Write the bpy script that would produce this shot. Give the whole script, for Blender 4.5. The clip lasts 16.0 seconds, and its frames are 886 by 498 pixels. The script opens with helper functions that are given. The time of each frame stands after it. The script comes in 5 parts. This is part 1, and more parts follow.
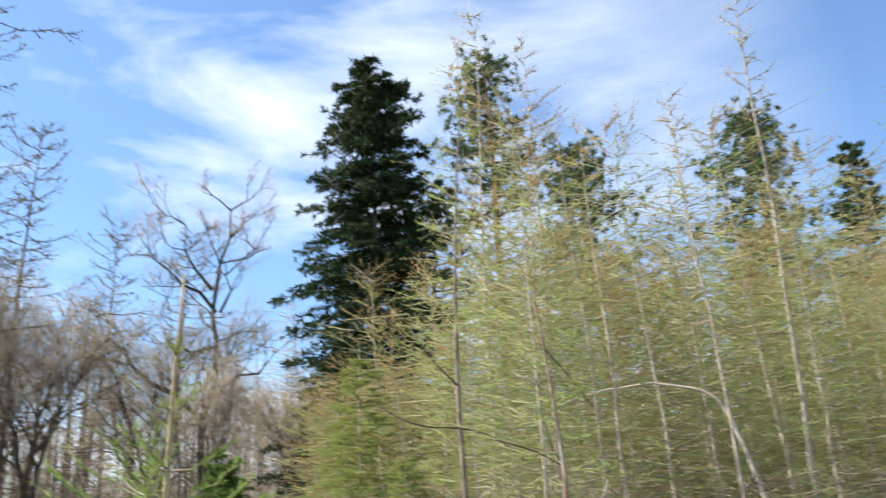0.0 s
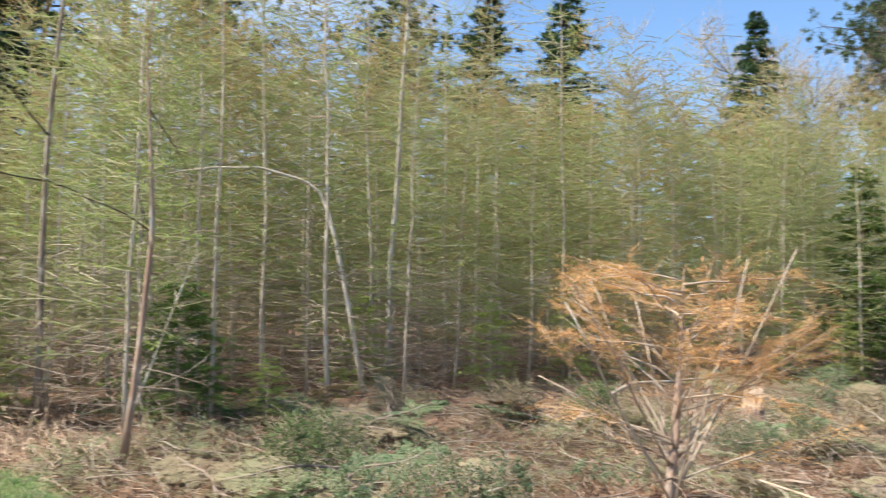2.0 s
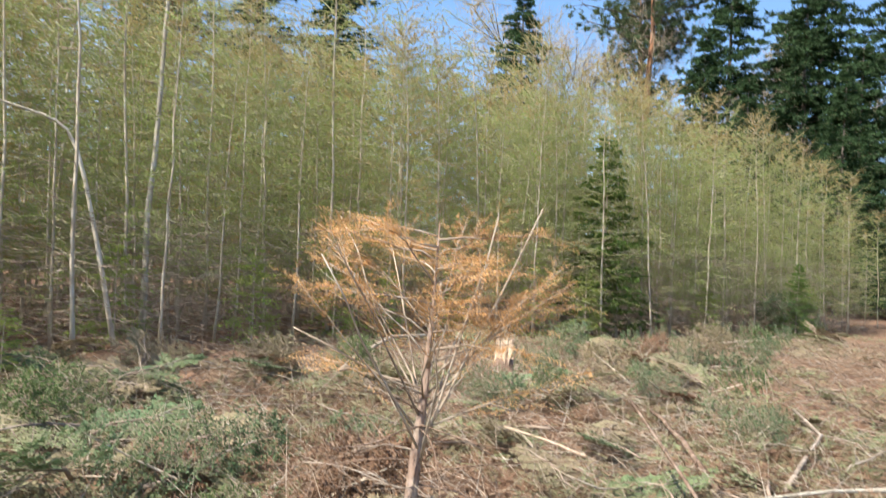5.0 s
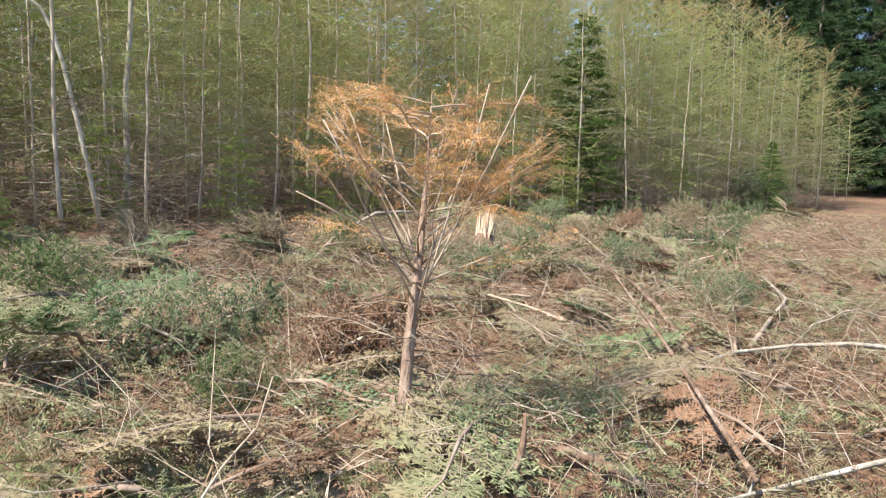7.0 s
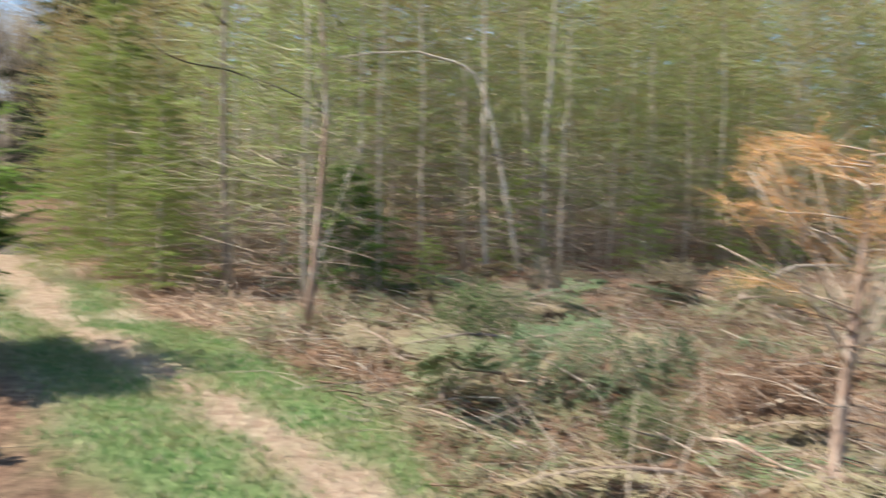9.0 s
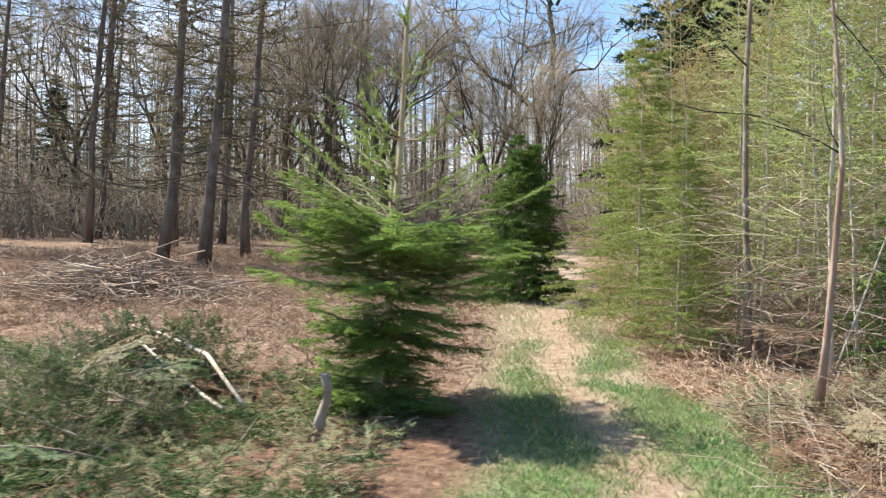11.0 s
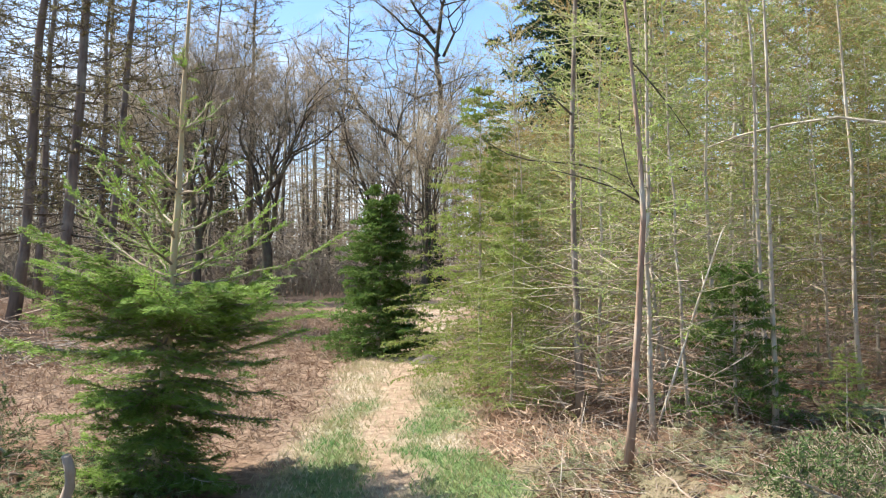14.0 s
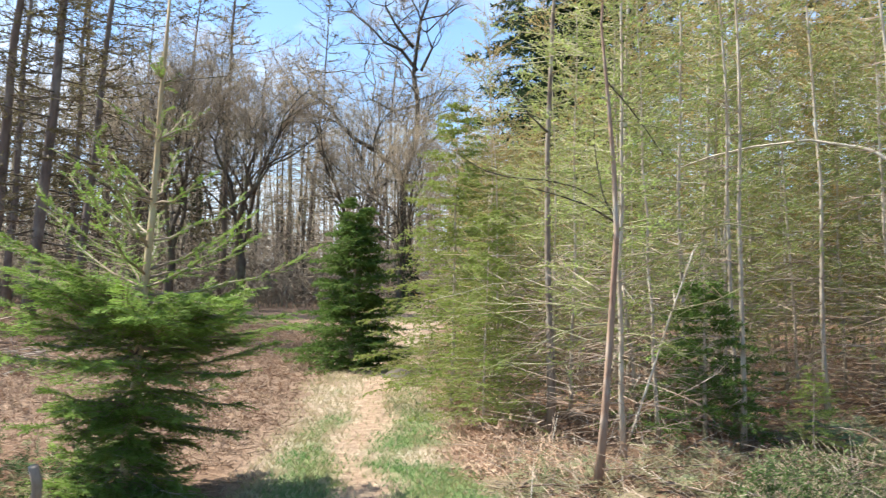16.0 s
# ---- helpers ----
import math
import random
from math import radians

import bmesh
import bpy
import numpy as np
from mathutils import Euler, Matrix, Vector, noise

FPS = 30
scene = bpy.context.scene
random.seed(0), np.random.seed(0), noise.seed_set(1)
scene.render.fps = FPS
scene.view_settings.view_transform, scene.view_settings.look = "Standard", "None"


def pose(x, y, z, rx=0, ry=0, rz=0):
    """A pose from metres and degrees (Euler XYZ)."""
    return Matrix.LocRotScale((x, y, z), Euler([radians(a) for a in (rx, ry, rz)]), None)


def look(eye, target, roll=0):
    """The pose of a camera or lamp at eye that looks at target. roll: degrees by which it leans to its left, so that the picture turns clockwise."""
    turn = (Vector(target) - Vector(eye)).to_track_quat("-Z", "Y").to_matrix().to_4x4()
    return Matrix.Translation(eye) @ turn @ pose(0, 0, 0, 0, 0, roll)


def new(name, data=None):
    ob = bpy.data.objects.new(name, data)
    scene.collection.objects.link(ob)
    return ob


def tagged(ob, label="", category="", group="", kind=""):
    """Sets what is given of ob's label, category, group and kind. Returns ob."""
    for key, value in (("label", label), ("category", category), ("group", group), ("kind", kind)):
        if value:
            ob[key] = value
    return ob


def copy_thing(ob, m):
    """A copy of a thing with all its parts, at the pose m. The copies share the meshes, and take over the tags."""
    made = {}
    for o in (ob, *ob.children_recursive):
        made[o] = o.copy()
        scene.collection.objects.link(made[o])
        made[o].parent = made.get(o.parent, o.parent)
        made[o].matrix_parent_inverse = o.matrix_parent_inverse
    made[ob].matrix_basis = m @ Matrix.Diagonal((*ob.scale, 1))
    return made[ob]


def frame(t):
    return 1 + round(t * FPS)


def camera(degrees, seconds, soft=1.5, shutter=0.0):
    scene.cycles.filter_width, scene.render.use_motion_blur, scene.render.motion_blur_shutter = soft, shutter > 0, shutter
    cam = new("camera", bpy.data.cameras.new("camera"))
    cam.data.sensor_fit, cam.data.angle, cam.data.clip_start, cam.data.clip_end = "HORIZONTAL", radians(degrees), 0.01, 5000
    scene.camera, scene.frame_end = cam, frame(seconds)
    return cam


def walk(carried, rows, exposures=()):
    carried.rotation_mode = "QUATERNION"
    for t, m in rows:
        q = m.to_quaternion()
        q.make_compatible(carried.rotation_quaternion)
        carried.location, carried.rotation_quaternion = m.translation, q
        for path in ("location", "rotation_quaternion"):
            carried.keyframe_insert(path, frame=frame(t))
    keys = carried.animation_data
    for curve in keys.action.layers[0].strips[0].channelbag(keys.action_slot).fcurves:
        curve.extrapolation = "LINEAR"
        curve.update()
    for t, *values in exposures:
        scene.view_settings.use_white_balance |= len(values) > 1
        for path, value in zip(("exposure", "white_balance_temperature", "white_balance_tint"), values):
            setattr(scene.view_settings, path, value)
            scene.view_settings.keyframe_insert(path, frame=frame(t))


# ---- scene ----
# ---- camera ----
LENS = 53.62
cam = camera(LENS, 16.0, soft=1.15, shutter=0.55)
PATH = [
    (0.0, pose(-0.546, -0.475, 1.717, 107.59, 3.04, 2.17)),
    (0.5, pose(-0.529, -0.435, 1.694, 105.61, 1.62, -3.69)),
    (1.0, pose(-0.475, -0.393, 1.624, 99.43, -0.03, -9.45)),
    (1.5, pose(-0.418, -0.422, 1.615, 95.06, -2.26, -16.87)),
    (2.0, pose(-0.403, -0.417, 1.618, 93.79, -2.34, -23.32)),
    (2.5, pose(-0.395, -0.424, 1.621, 94.94, -2.56, -27.83)),
    (3.0, pose(-0.375, -0.410, 1.624, 95.58, -3.09, -31.65)),
    (3.5, pose(-0.357, -0.395, 1.632, 96.37, -3.20, -33.96)),
    (4.0, pose(-0.354, -0.400, 1.629, 96.96, -3.32, -35.79)),
    (4.5, pose(-0.351, -0.413, 1.612, 94.95, -3.28, -36.57)),
    (5.0, pose(-0.341, -0.415, 1.606, 91.63, -3.54, -38.37)),
    (5.2, pose(-0.334, -0.408, 1.599, 90.56, -3.28, -38.87)),
    (7.3, pose(-0.574, -0.565, 1.508, 83.81, -3.05, -39.89)),
    (7.5, pose(-0.571, -0.559, 1.507, 83.78, -3.29, -39.50)),
    (8.0, pose(-0.577, -0.534, 1.505, 84.53, -3.30, -34.68)),
    (8.5, pose(-0.618, -0.548, 1.517, 85.12, -2.83, -25.41)),
    (9.0, pose(-0.652, -0.561, 1.536, 86.04, -2.35, -14.00)),
    (9.5, pose(-0.647, -0.463, 1.518, 88.30, -2.81, -0.68)),
    (10.0, pose(-0.268, -0.339, 1.477, 89.28, -2.68, 14.64)),
    (10.2, pose(-0.073, -0.245, 1.510, 89.23, -1.15, 18.07)),
    (11.0, pose(0.330, 0.270, 1.550, 88.60, -1.00, 24.60)),
    (11.7, pose(0.720, 0.780, 1.600, 88.40, -0.95, 24.60)),
    (12.3, pose(0.931, 1.033, 1.618, 88.80, -0.83, 22.79)),
    (12.5, pose(0.979, 1.085, 1.631, 90.01, -0.34, 22.11)),
    (13.0, pose(1.025, 1.085, 1.627, 90.85, -0.36, 19.68)),
    (13.5, pose(1.024, 1.086, 1.630, 91.46, 0.12, 19.02)),
    (14.0, pose(1.011, 1.081, 1.628, 91.84, -0.22, 18.71)),
    (14.5, pose(1.007, 1.072, 1.622, 91.95, -0.41, 18.60)),
    (15.0, pose(1.009, 1.078, 1.635, 92.14, -0.24, 18.68)),
    (15.5, pose(1.012, 1.055, 1.637, 92.40, -0.54, 18.80)),
    (16.0, pose(1.017, 1.050, 1.635, 92.75, -1.14, 17.00)),
]
walk(cam, PATH, [(0.0, 1.1), (0.5, 0.99), (1.5, 1.03), (3.5, 1.11), (7.5, 1.03), (9.0, 1.0), (10.0, 0.88), (10.2, 0.94), (12.5, 1.22), (14.5, 1.26), (16.0, 1.27)])

# ---- daylight ----
SUN_YAW, SUN_UP = 90.0, 53.0        # degrees: to the left of +y, above the horizon
world = bpy.data.worlds.new("sky")
scene.world = world
world.use_nodes = True
wt = world.node_tree
wt.nodes.clear()
w_out = wt.nodes.new("ShaderNodeOutputWorld")
w_bg = wt.nodes.new("ShaderNodeBackground")
w_sky = wt.nodes.new("ShaderNodeTexSky")
w_sky.sky_type = "NISHITA"
w_sky.sun_disc = False
w_sky.sun_elevation = radians(SUN_UP)
w_sky.sun_rotation = radians(-SUN_YAW)
w_sky.air_density, w_sky.dust_density, w_sky.ozone_density = 1.0, 0.6, 1.6
w_tc = wt.nodes.new("ShaderNodeTexCoord")
w_map = wt.nodes.new("ShaderNodeMapping")
w_map.inputs["Scale"].default_value = (2.2, 2.2, 6.5)
w_map.inputs["Rotation"].default_value = (0.0, radians(14), 0.0)
w_map.inputs["Location"].default_value = (0.35, 0.1, 0.4)
w_n = wt.nodes.new("ShaderNodeTexNoise")
w_n.inputs["Scale"].default_value = 1.3
w_n.inputs["Detail"].default_value = 7.0
w_n.inputs["Roughness"].default_value = 0.55
w_n.inputs["Distortion"].default_value = 0.35
w_r = wt.nodes.new("ShaderNodeValToRGB")
w_r.color_ramp.elements[0].position, w_r.color_ramp.elements[1].position = 0.42, 0.68
# the cloud bank lies over one side of the sky, the other is clear
w_dot = wt.nodes.new("ShaderNodeVectorMath")
w_dot.operation = "DOT_PRODUCT"
w_dot.inputs[1].default_value = (-0.62, 0.78, 0.1)
w_rng = wt.nodes.new("ShaderNodeMapRange")
w_rng.inputs["From Min"].default_value, w_rng.inputs["From Max"].default_value = 0.42, 0.86
w_mul = wt.nodes.new("ShaderNodeMath")
w_mul.operation = "MULTIPLY"
w_mix = wt.nodes.new("ShaderNodeMix")
w_mix.data_type = "RGBA"
w_mix.inputs["B"].default_value = (6.6, 7.0, 7.7, 1)
w_tint = wt.nodes.new("ShaderNodeMix")
w_tint.data_type, w_tint.blend_type = "RGBA", "MULTIPLY"
w_tint.inputs["Factor"].default_value = 1.0
w_tint.inputs["B"].default_value = (0.90, 1.06, 1.2, 1)
link = wt.links.new
link(w_tc.outputs["Generated"], w_map.inputs["Vector"])
link(w_map.outputs[0], w_n.inputs["Vector"])
link(w_n.outputs["Fac"], w_r.inputs[0])
link(w_tc.outputs["Generated"], w_dot.inputs[0])
link(w_dot.outputs["Value"], w_rng.inputs["Value"])
link(w_r.outputs[0], w_mul.inputs[0])
link(w_rng.outputs[0], w_mul.inputs[1])
link(w_mul.outputs[0], w_mix.inputs["Factor"])
link(w_sky.outputs[0], w_tint.inputs["A"])
link(w_tint.outputs["Result"], w_mix.inputs["A"])
link(w_mix.outputs["Result"], w_bg.inputs["Color"])
link(w_bg.outputs[0], w_out.inputs[0])
w_bg.inputs["Strength"].default_value = 0.095

sun = new("sun", bpy.data.lights.new("sun", "SUN"))
sun.data.energy, sun.data.angle, sun.data.color = 5.0, radians(0.5), (1.0, 0.95, 0.87)
sun_dir = Vector((-math.sin(radians(SUN_YAW)) * math.cos(radians(SUN_UP)),
                  math.cos(radians(SUN_YAW)) * math.cos(radians(SUN_UP)), math.sin(radians(SUN_UP))))
sun.matrix_world = look(sun_dir * 80, (0, 0, 0))


# ---- materials ----
def nodes_of(name):
    m = bpy.data.materials.new(name)
    m.use_nodes = True
    m.node_tree.nodes.clear()
    return m, m.node_tree, m.node_tree.nodes.new("ShaderNodeOutputMaterial")


def mixed(nt, fac, a, b):
    mx = nt.nodes.new("ShaderNodeMix")
    mx.data_type = "RGBA"
    for key, v in (("Factor", fac), ("A", a), ("B", b)):
        if isinstance(v, (tuple, float, int)):
            mx.inputs[key].default_value = (*v, 1) if isinstance(v, tuple) else v
        else:
            nt.links.new(v, mx.inputs[key])
    return mx.outputs["Result"]


def noisy(nt, scale, detail=4.0, lo=0.35, hi=0.65, squash=None, rough=0.55):
    tc = nt.nodes.new("ShaderNodeTexCoord")
    n = nt.nodes.new("ShaderNodeTexNoise")
    n.inputs["Scale"].default_value, n.inputs["Detail"].default_value = scale, detail
    n.inputs["Roughness"].default_value = rough
    if squash:
        mp = nt.nodes.new("ShaderNodeMapping")
        mp.inputs["Scale"].default_value = squash
        nt.links.new(tc.outputs["Object"], mp.inputs["Vector"])
        nt.links.new(mp.outputs[0], n.inputs["Vector"])
    else:
        nt.links.new(tc.outputs["Object"], n.inputs["Vector"])
    r = nt.nodes.new("ShaderNodeMapRange")
    r.inputs["From Min"].default_value, r.inputs["From Max"].default_value = lo, hi
    nt.links.new(n.outputs["Fac"], r.inputs["Value"])
    return r.outputs[0]


def leafy(name, a, b, c, through_light=0.3, rough=0.6):
    """Needles, leaves, straw: every piece its own shade between a, b and c; some light passes through."""
    m, nt, out = nodes_of(name)
    geo = nt.nodes.new("ShaderNodeNewGeometry")
    obi = nt.nodes.new("ShaderNodeObjectInfo")
    col = mixed(nt, geo.outputs["Random Per Island"], a, b)
    col = mixed(nt, noisy(nt, 1.7, 3.0), col, c)
    dim = nt.nodes.new("ShaderNodeHueSaturation")
    rv = nt.nodes.new("ShaderNodeMapRange")
    rv.inputs["To Min"].default_value, rv.inputs["To Max"].default_value = 0.78, 1.2
    nt.links.new(obi.outputs["Random"], rv.inputs["Value"])
    nt.links.new(rv.outputs[0], dim.inputs["Value"])
    nt.links.new(col, dim.inputs["Color"])
    bs = nt.nodes.new("ShaderNodeBsdfPrincipled")
    bs.inputs["Roughness"].default_value = rough
    bs.inputs["Specular IOR Level"].default_value = 0.1
    tr = nt.nodes.new("ShaderNodeBsdfTranslucent")
    mx = nt.nodes.new("ShaderNodeMixShader")
    mx.inputs[0].default_value = through_light
    nt.links.new(dim.outputs[0], bs.inputs["Base Color"])
    nt.links.new(dim.outputs[0], tr.inputs["Color"])
    nt.links.new(bs.outputs[0], mx.inputs[1])
    nt.links.new(tr.outputs[0], mx.inputs[2])
    nt.links.new(mx.outputs[0], out.inputs[0])
    return m


def barky(name, a, b, c, scale=9.0, squash=(1, 1, 0.25), bump=0.5, rough=0.85):
    """Bark and bare wood: streaks along the stem, blotches of lichen, fine relief."""
    m, nt, out = nodes_of(name)
    f1 = noisy(nt, scale, 6.0, 0.35, 0.65, squash)
    f2 = noisy(nt, scale * 0.28, 3.0, 0.5, 0.72)
    col = mixed(nt, f2, mixed(nt, f1, a, b), c)
    bs = nt.nodes.new("ShaderNodeBsdfPrincipled")
    bs.inputs["Roughness"].default_value = rough
    bs.inputs["Specular IOR Level"].default_value = 0.15
    bp = nt.nodes.new("ShaderNodeBump")
    bp.inputs["Strength"].default_value, bp.inputs["Distance"].default_value = bump, 0.02
    nt.links.new(f1, bp.inputs["Height"])
    nt.links.new(bp.outputs[0], bs.inputs["Normal"])
    nt.links.new(col, bs.inputs["Base Color"])
    nt.links.new(bs.outputs[0], out.inputs[0])
    return m


M_larch_bark = barky("young_larch_bark", (0.55, 0.47, 0.36), (0.36, 0.28, 0.20), (0.60, 0.56, 0.47), 14)
M_mottled_bark = barky("mottled_larch_bark", (0.30, 0.24, 0.18), (0.17, 0.13, 0.10), (0.42, 0.39, 0.32), 16)
M_pink_bark = barky("thin_stem_bark", (0.40, 0.28, 0.20), (0.27, 0.17, 0.12), (0.45, 0.40, 0.33), 14)
M_leader = barky("spruce_leader_bark", (0.52, 0.40, 0.23), (0.38, 0.28, 0.16), (0.50, 0.45, 0.28), 14)
M_pale_bark = barky("pale_bark", (0.47, 0.42, 0.33), (0.29, 0.25, 0.19), (0.54, 0.51, 0.44), 12)
M_bow_bark = barky("bowed_stem_bark", (0.60, 0.53, 0.42), (0.46, 0.38, 0.28), (0.64, 0.60, 0.52), 12)
M_larch_twig = barky("larch_twig", (0.40, 0.38, 0.22), (0.26, 0.23, 0.13), (0.52, 0.49, 0.36), 6, (1, 1, 1), 0.1)
M_dark_twig = barky("dark_larch_twig", (0.13, 0.105, 0.075), (0.075, 0.06, 0.045), (0.20, 0.18, 0.12), 4, (1, 1, 1), 0.1)
M_dead_twig = barky("dead_twig", (0.36, 0.27, 0.20), (0.22, 0.16, 0.12), (0.44, 0.39, 0.32), 6, (1, 1, 1), 0.1)
M_larch_leaf = leafy("larch_needles", (0.23, 0.35, 0.08), (0.41, 0.51, 0.17), (0.34, 0.37, 0.11), 0.5)
M_larch_brown = leafy("larch_shoots", (0.40, 0.29, 0.11), (0.34, 0.35, 0.10), (0.46, 0.28, 0.11), 0.4)
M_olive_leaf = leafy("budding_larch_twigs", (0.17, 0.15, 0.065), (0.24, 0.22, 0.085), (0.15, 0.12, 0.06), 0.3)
# darker, browner than larch_needles: shade between deep rows put into the colour
M_deep_leaf = leafy("shaded_thicket_needles", (0.24, 0.27, 0.07), (0.36, 0.38, 0.12), (0.27, 0.20, 0.085), 0.45)
M_fresh_leaf = leafy("fresh_needles", (0.20, 0.30, 0.06), (0.35, 0.44, 0.13), (0.28, 0.31, 0.08), 0.45)
M_spruce_leaf = leafy("spruce_needles", (0.045, 0.10, 0.025), (0.09, 0.16, 0.04), (0.06, 0.10, 0.03), 0.2)
M_spruce_mid = leafy("mid_green_spruce_needles", (0.09, 0.165, 0.035), (0.20, 0.30, 0.08), (0.12, 0.19, 0.04), 0.35)
M_spruce_young = leafy("sunlit_spruce_needles", (0.13, 0.22, 0.04), (0.30, 0.42, 0.10), (0.18, 0.27, 0.055), 0.4)
M_dark_leaf = leafy("old_fir_needles", (0.03, 0.065, 0.025), (0.06, 0.10, 0.035), (0.04, 0.07, 0.03), 0.15)
M_pine_leaf = leafy("pine_needles", (0.09, 0.14, 0.06), (0.15, 0.20, 0.09), (0.10, 0.13, 0.05), 0.2)
M_orange_leaf = leafy("dead_needles", (0.62, 0.33, 0.12), (0.72, 0.45, 0.20), (0.52, 0.30, 0.14), 0.45)
M_cut_leaf = leafy("cut_fir_needles", (0.14, 0.20, 0.08), (0.34, 0.37, 0.20), (0.31, 0.255, 0.15), 0.25)
M_cut_blue = leafy("fresh_cut_fir", (0.08, 0.15, 0.065), (0.23, 0.31, 0.17), (0.15, 0.18, 0.08), 0.2)
M_spruce_cut = leafy("cut_spruce_needles", (0.07, 0.125, 0.04), (0.17, 0.23, 0.085), (0.12, 0.15, 0.06), 0.25)
M_cut_dry = leafy("drying_fir_needles", (0.22, 0.21, 0.11), (0.36, 0.31, 0.19), (0.31, 0.23, 0.14), 0.2)
M_brown_dry = leafy("rusty_dry_needles", (0.30, 0.17, 0.10), (0.41, 0.26, 0.165), (0.22, 0.13, 0.08), 0.2)
M_straw = leafy("dead_bracken", (0.41, 0.28, 0.19), (0.56, 0.44, 0.31), (0.27, 0.165, 0.11), 0.25)
M_litter = leafy("wood_litter", (0.30, 0.205, 0.13), (0.45, 0.34, 0.235), (0.20, 0.12, 0.075), 0.1)
M_grass = leafy("grass_blades", (0.10, 0.22, 0.07), (0.20, 0.33, 0.115), (0.28, 0.30, 0.13), 0.35)
M_dry_grass = leafy("dry_grass", (0.55, 0.46, 0.30), (0.66, 0.56, 0.38), (0.42, 0.38, 0.20), 0.3)
M_oak_bark = barky("oak_bark", (0.12, 0.10, 0.075), (0.06, 0.05, 0.038), (0.17, 0.165, 0.10), 5)
# darker than bare_twigs: the far wood's ground-level shade is coloured in
M_shade_twig = barky("shaded_brown_undergrowth", (0.30, 0.25, 0.195), (0.20, 0.16, 0.125), (0.33, 0.30, 0.21), 1.5, (1, 1, 1), 0.0)
M_thin_twig = barky("dry_pale_twig", (0.46, 0.37, 0.28), (0.33, 0.25, 0.18), (0.52, 0.46, 0.38), 8, (1, 1, 1), 0.1)
M_far_twig = barky("bare_twigs", (0.37, 0.30, 0.215), (0.25, 0.20, 0.14), (0.40, 0.35, 0.235), 1.5, (1, 1, 1), 0.0)
M_old_bark = barky("old_larch_bark", (0.20, 0.16, 0.13), (0.10, 0.08, 0.065), (0.26, 0.24, 0.20), 5)
M_pine_bark = barky("pine_bark", (0.46, 0.24, 0.13), (0.30, 0.15, 0.09), (0.45, 0.30, 0.20), 4)
M_wood = barky("split_wood", (0.60, 0.45, 0.33), (0.42, 0.29, 0.19), (0.55, 0.44, 0.34), 22, (1, 1, 0.12), 0.6)
M_red_bark = barky("red_brown_bark", (0.29, 0.19, 0.13), (0.13, 0.085, 0.06), (0.44, 0.34, 0.26), 16, (1, 1, 0.3), 1.0)
M_dead_trunk = barky("flaking_dead_bark", (0.44, 0.32, 0.24), (0.24, 0.15, 0.105), (0.50, 0.42, 0.34), 16, (1, 1, 0.3), 1.0)
M_grey_stick = barky("weathered_stick", (0.38, 0.31, 0.24), (0.22, 0.165, 0.12), (0.46, 0.41, 0.34), 10, (1, 1, 0.3), 0.4)


# ---- mesh building ----
rng = np.random.default_rng(7)


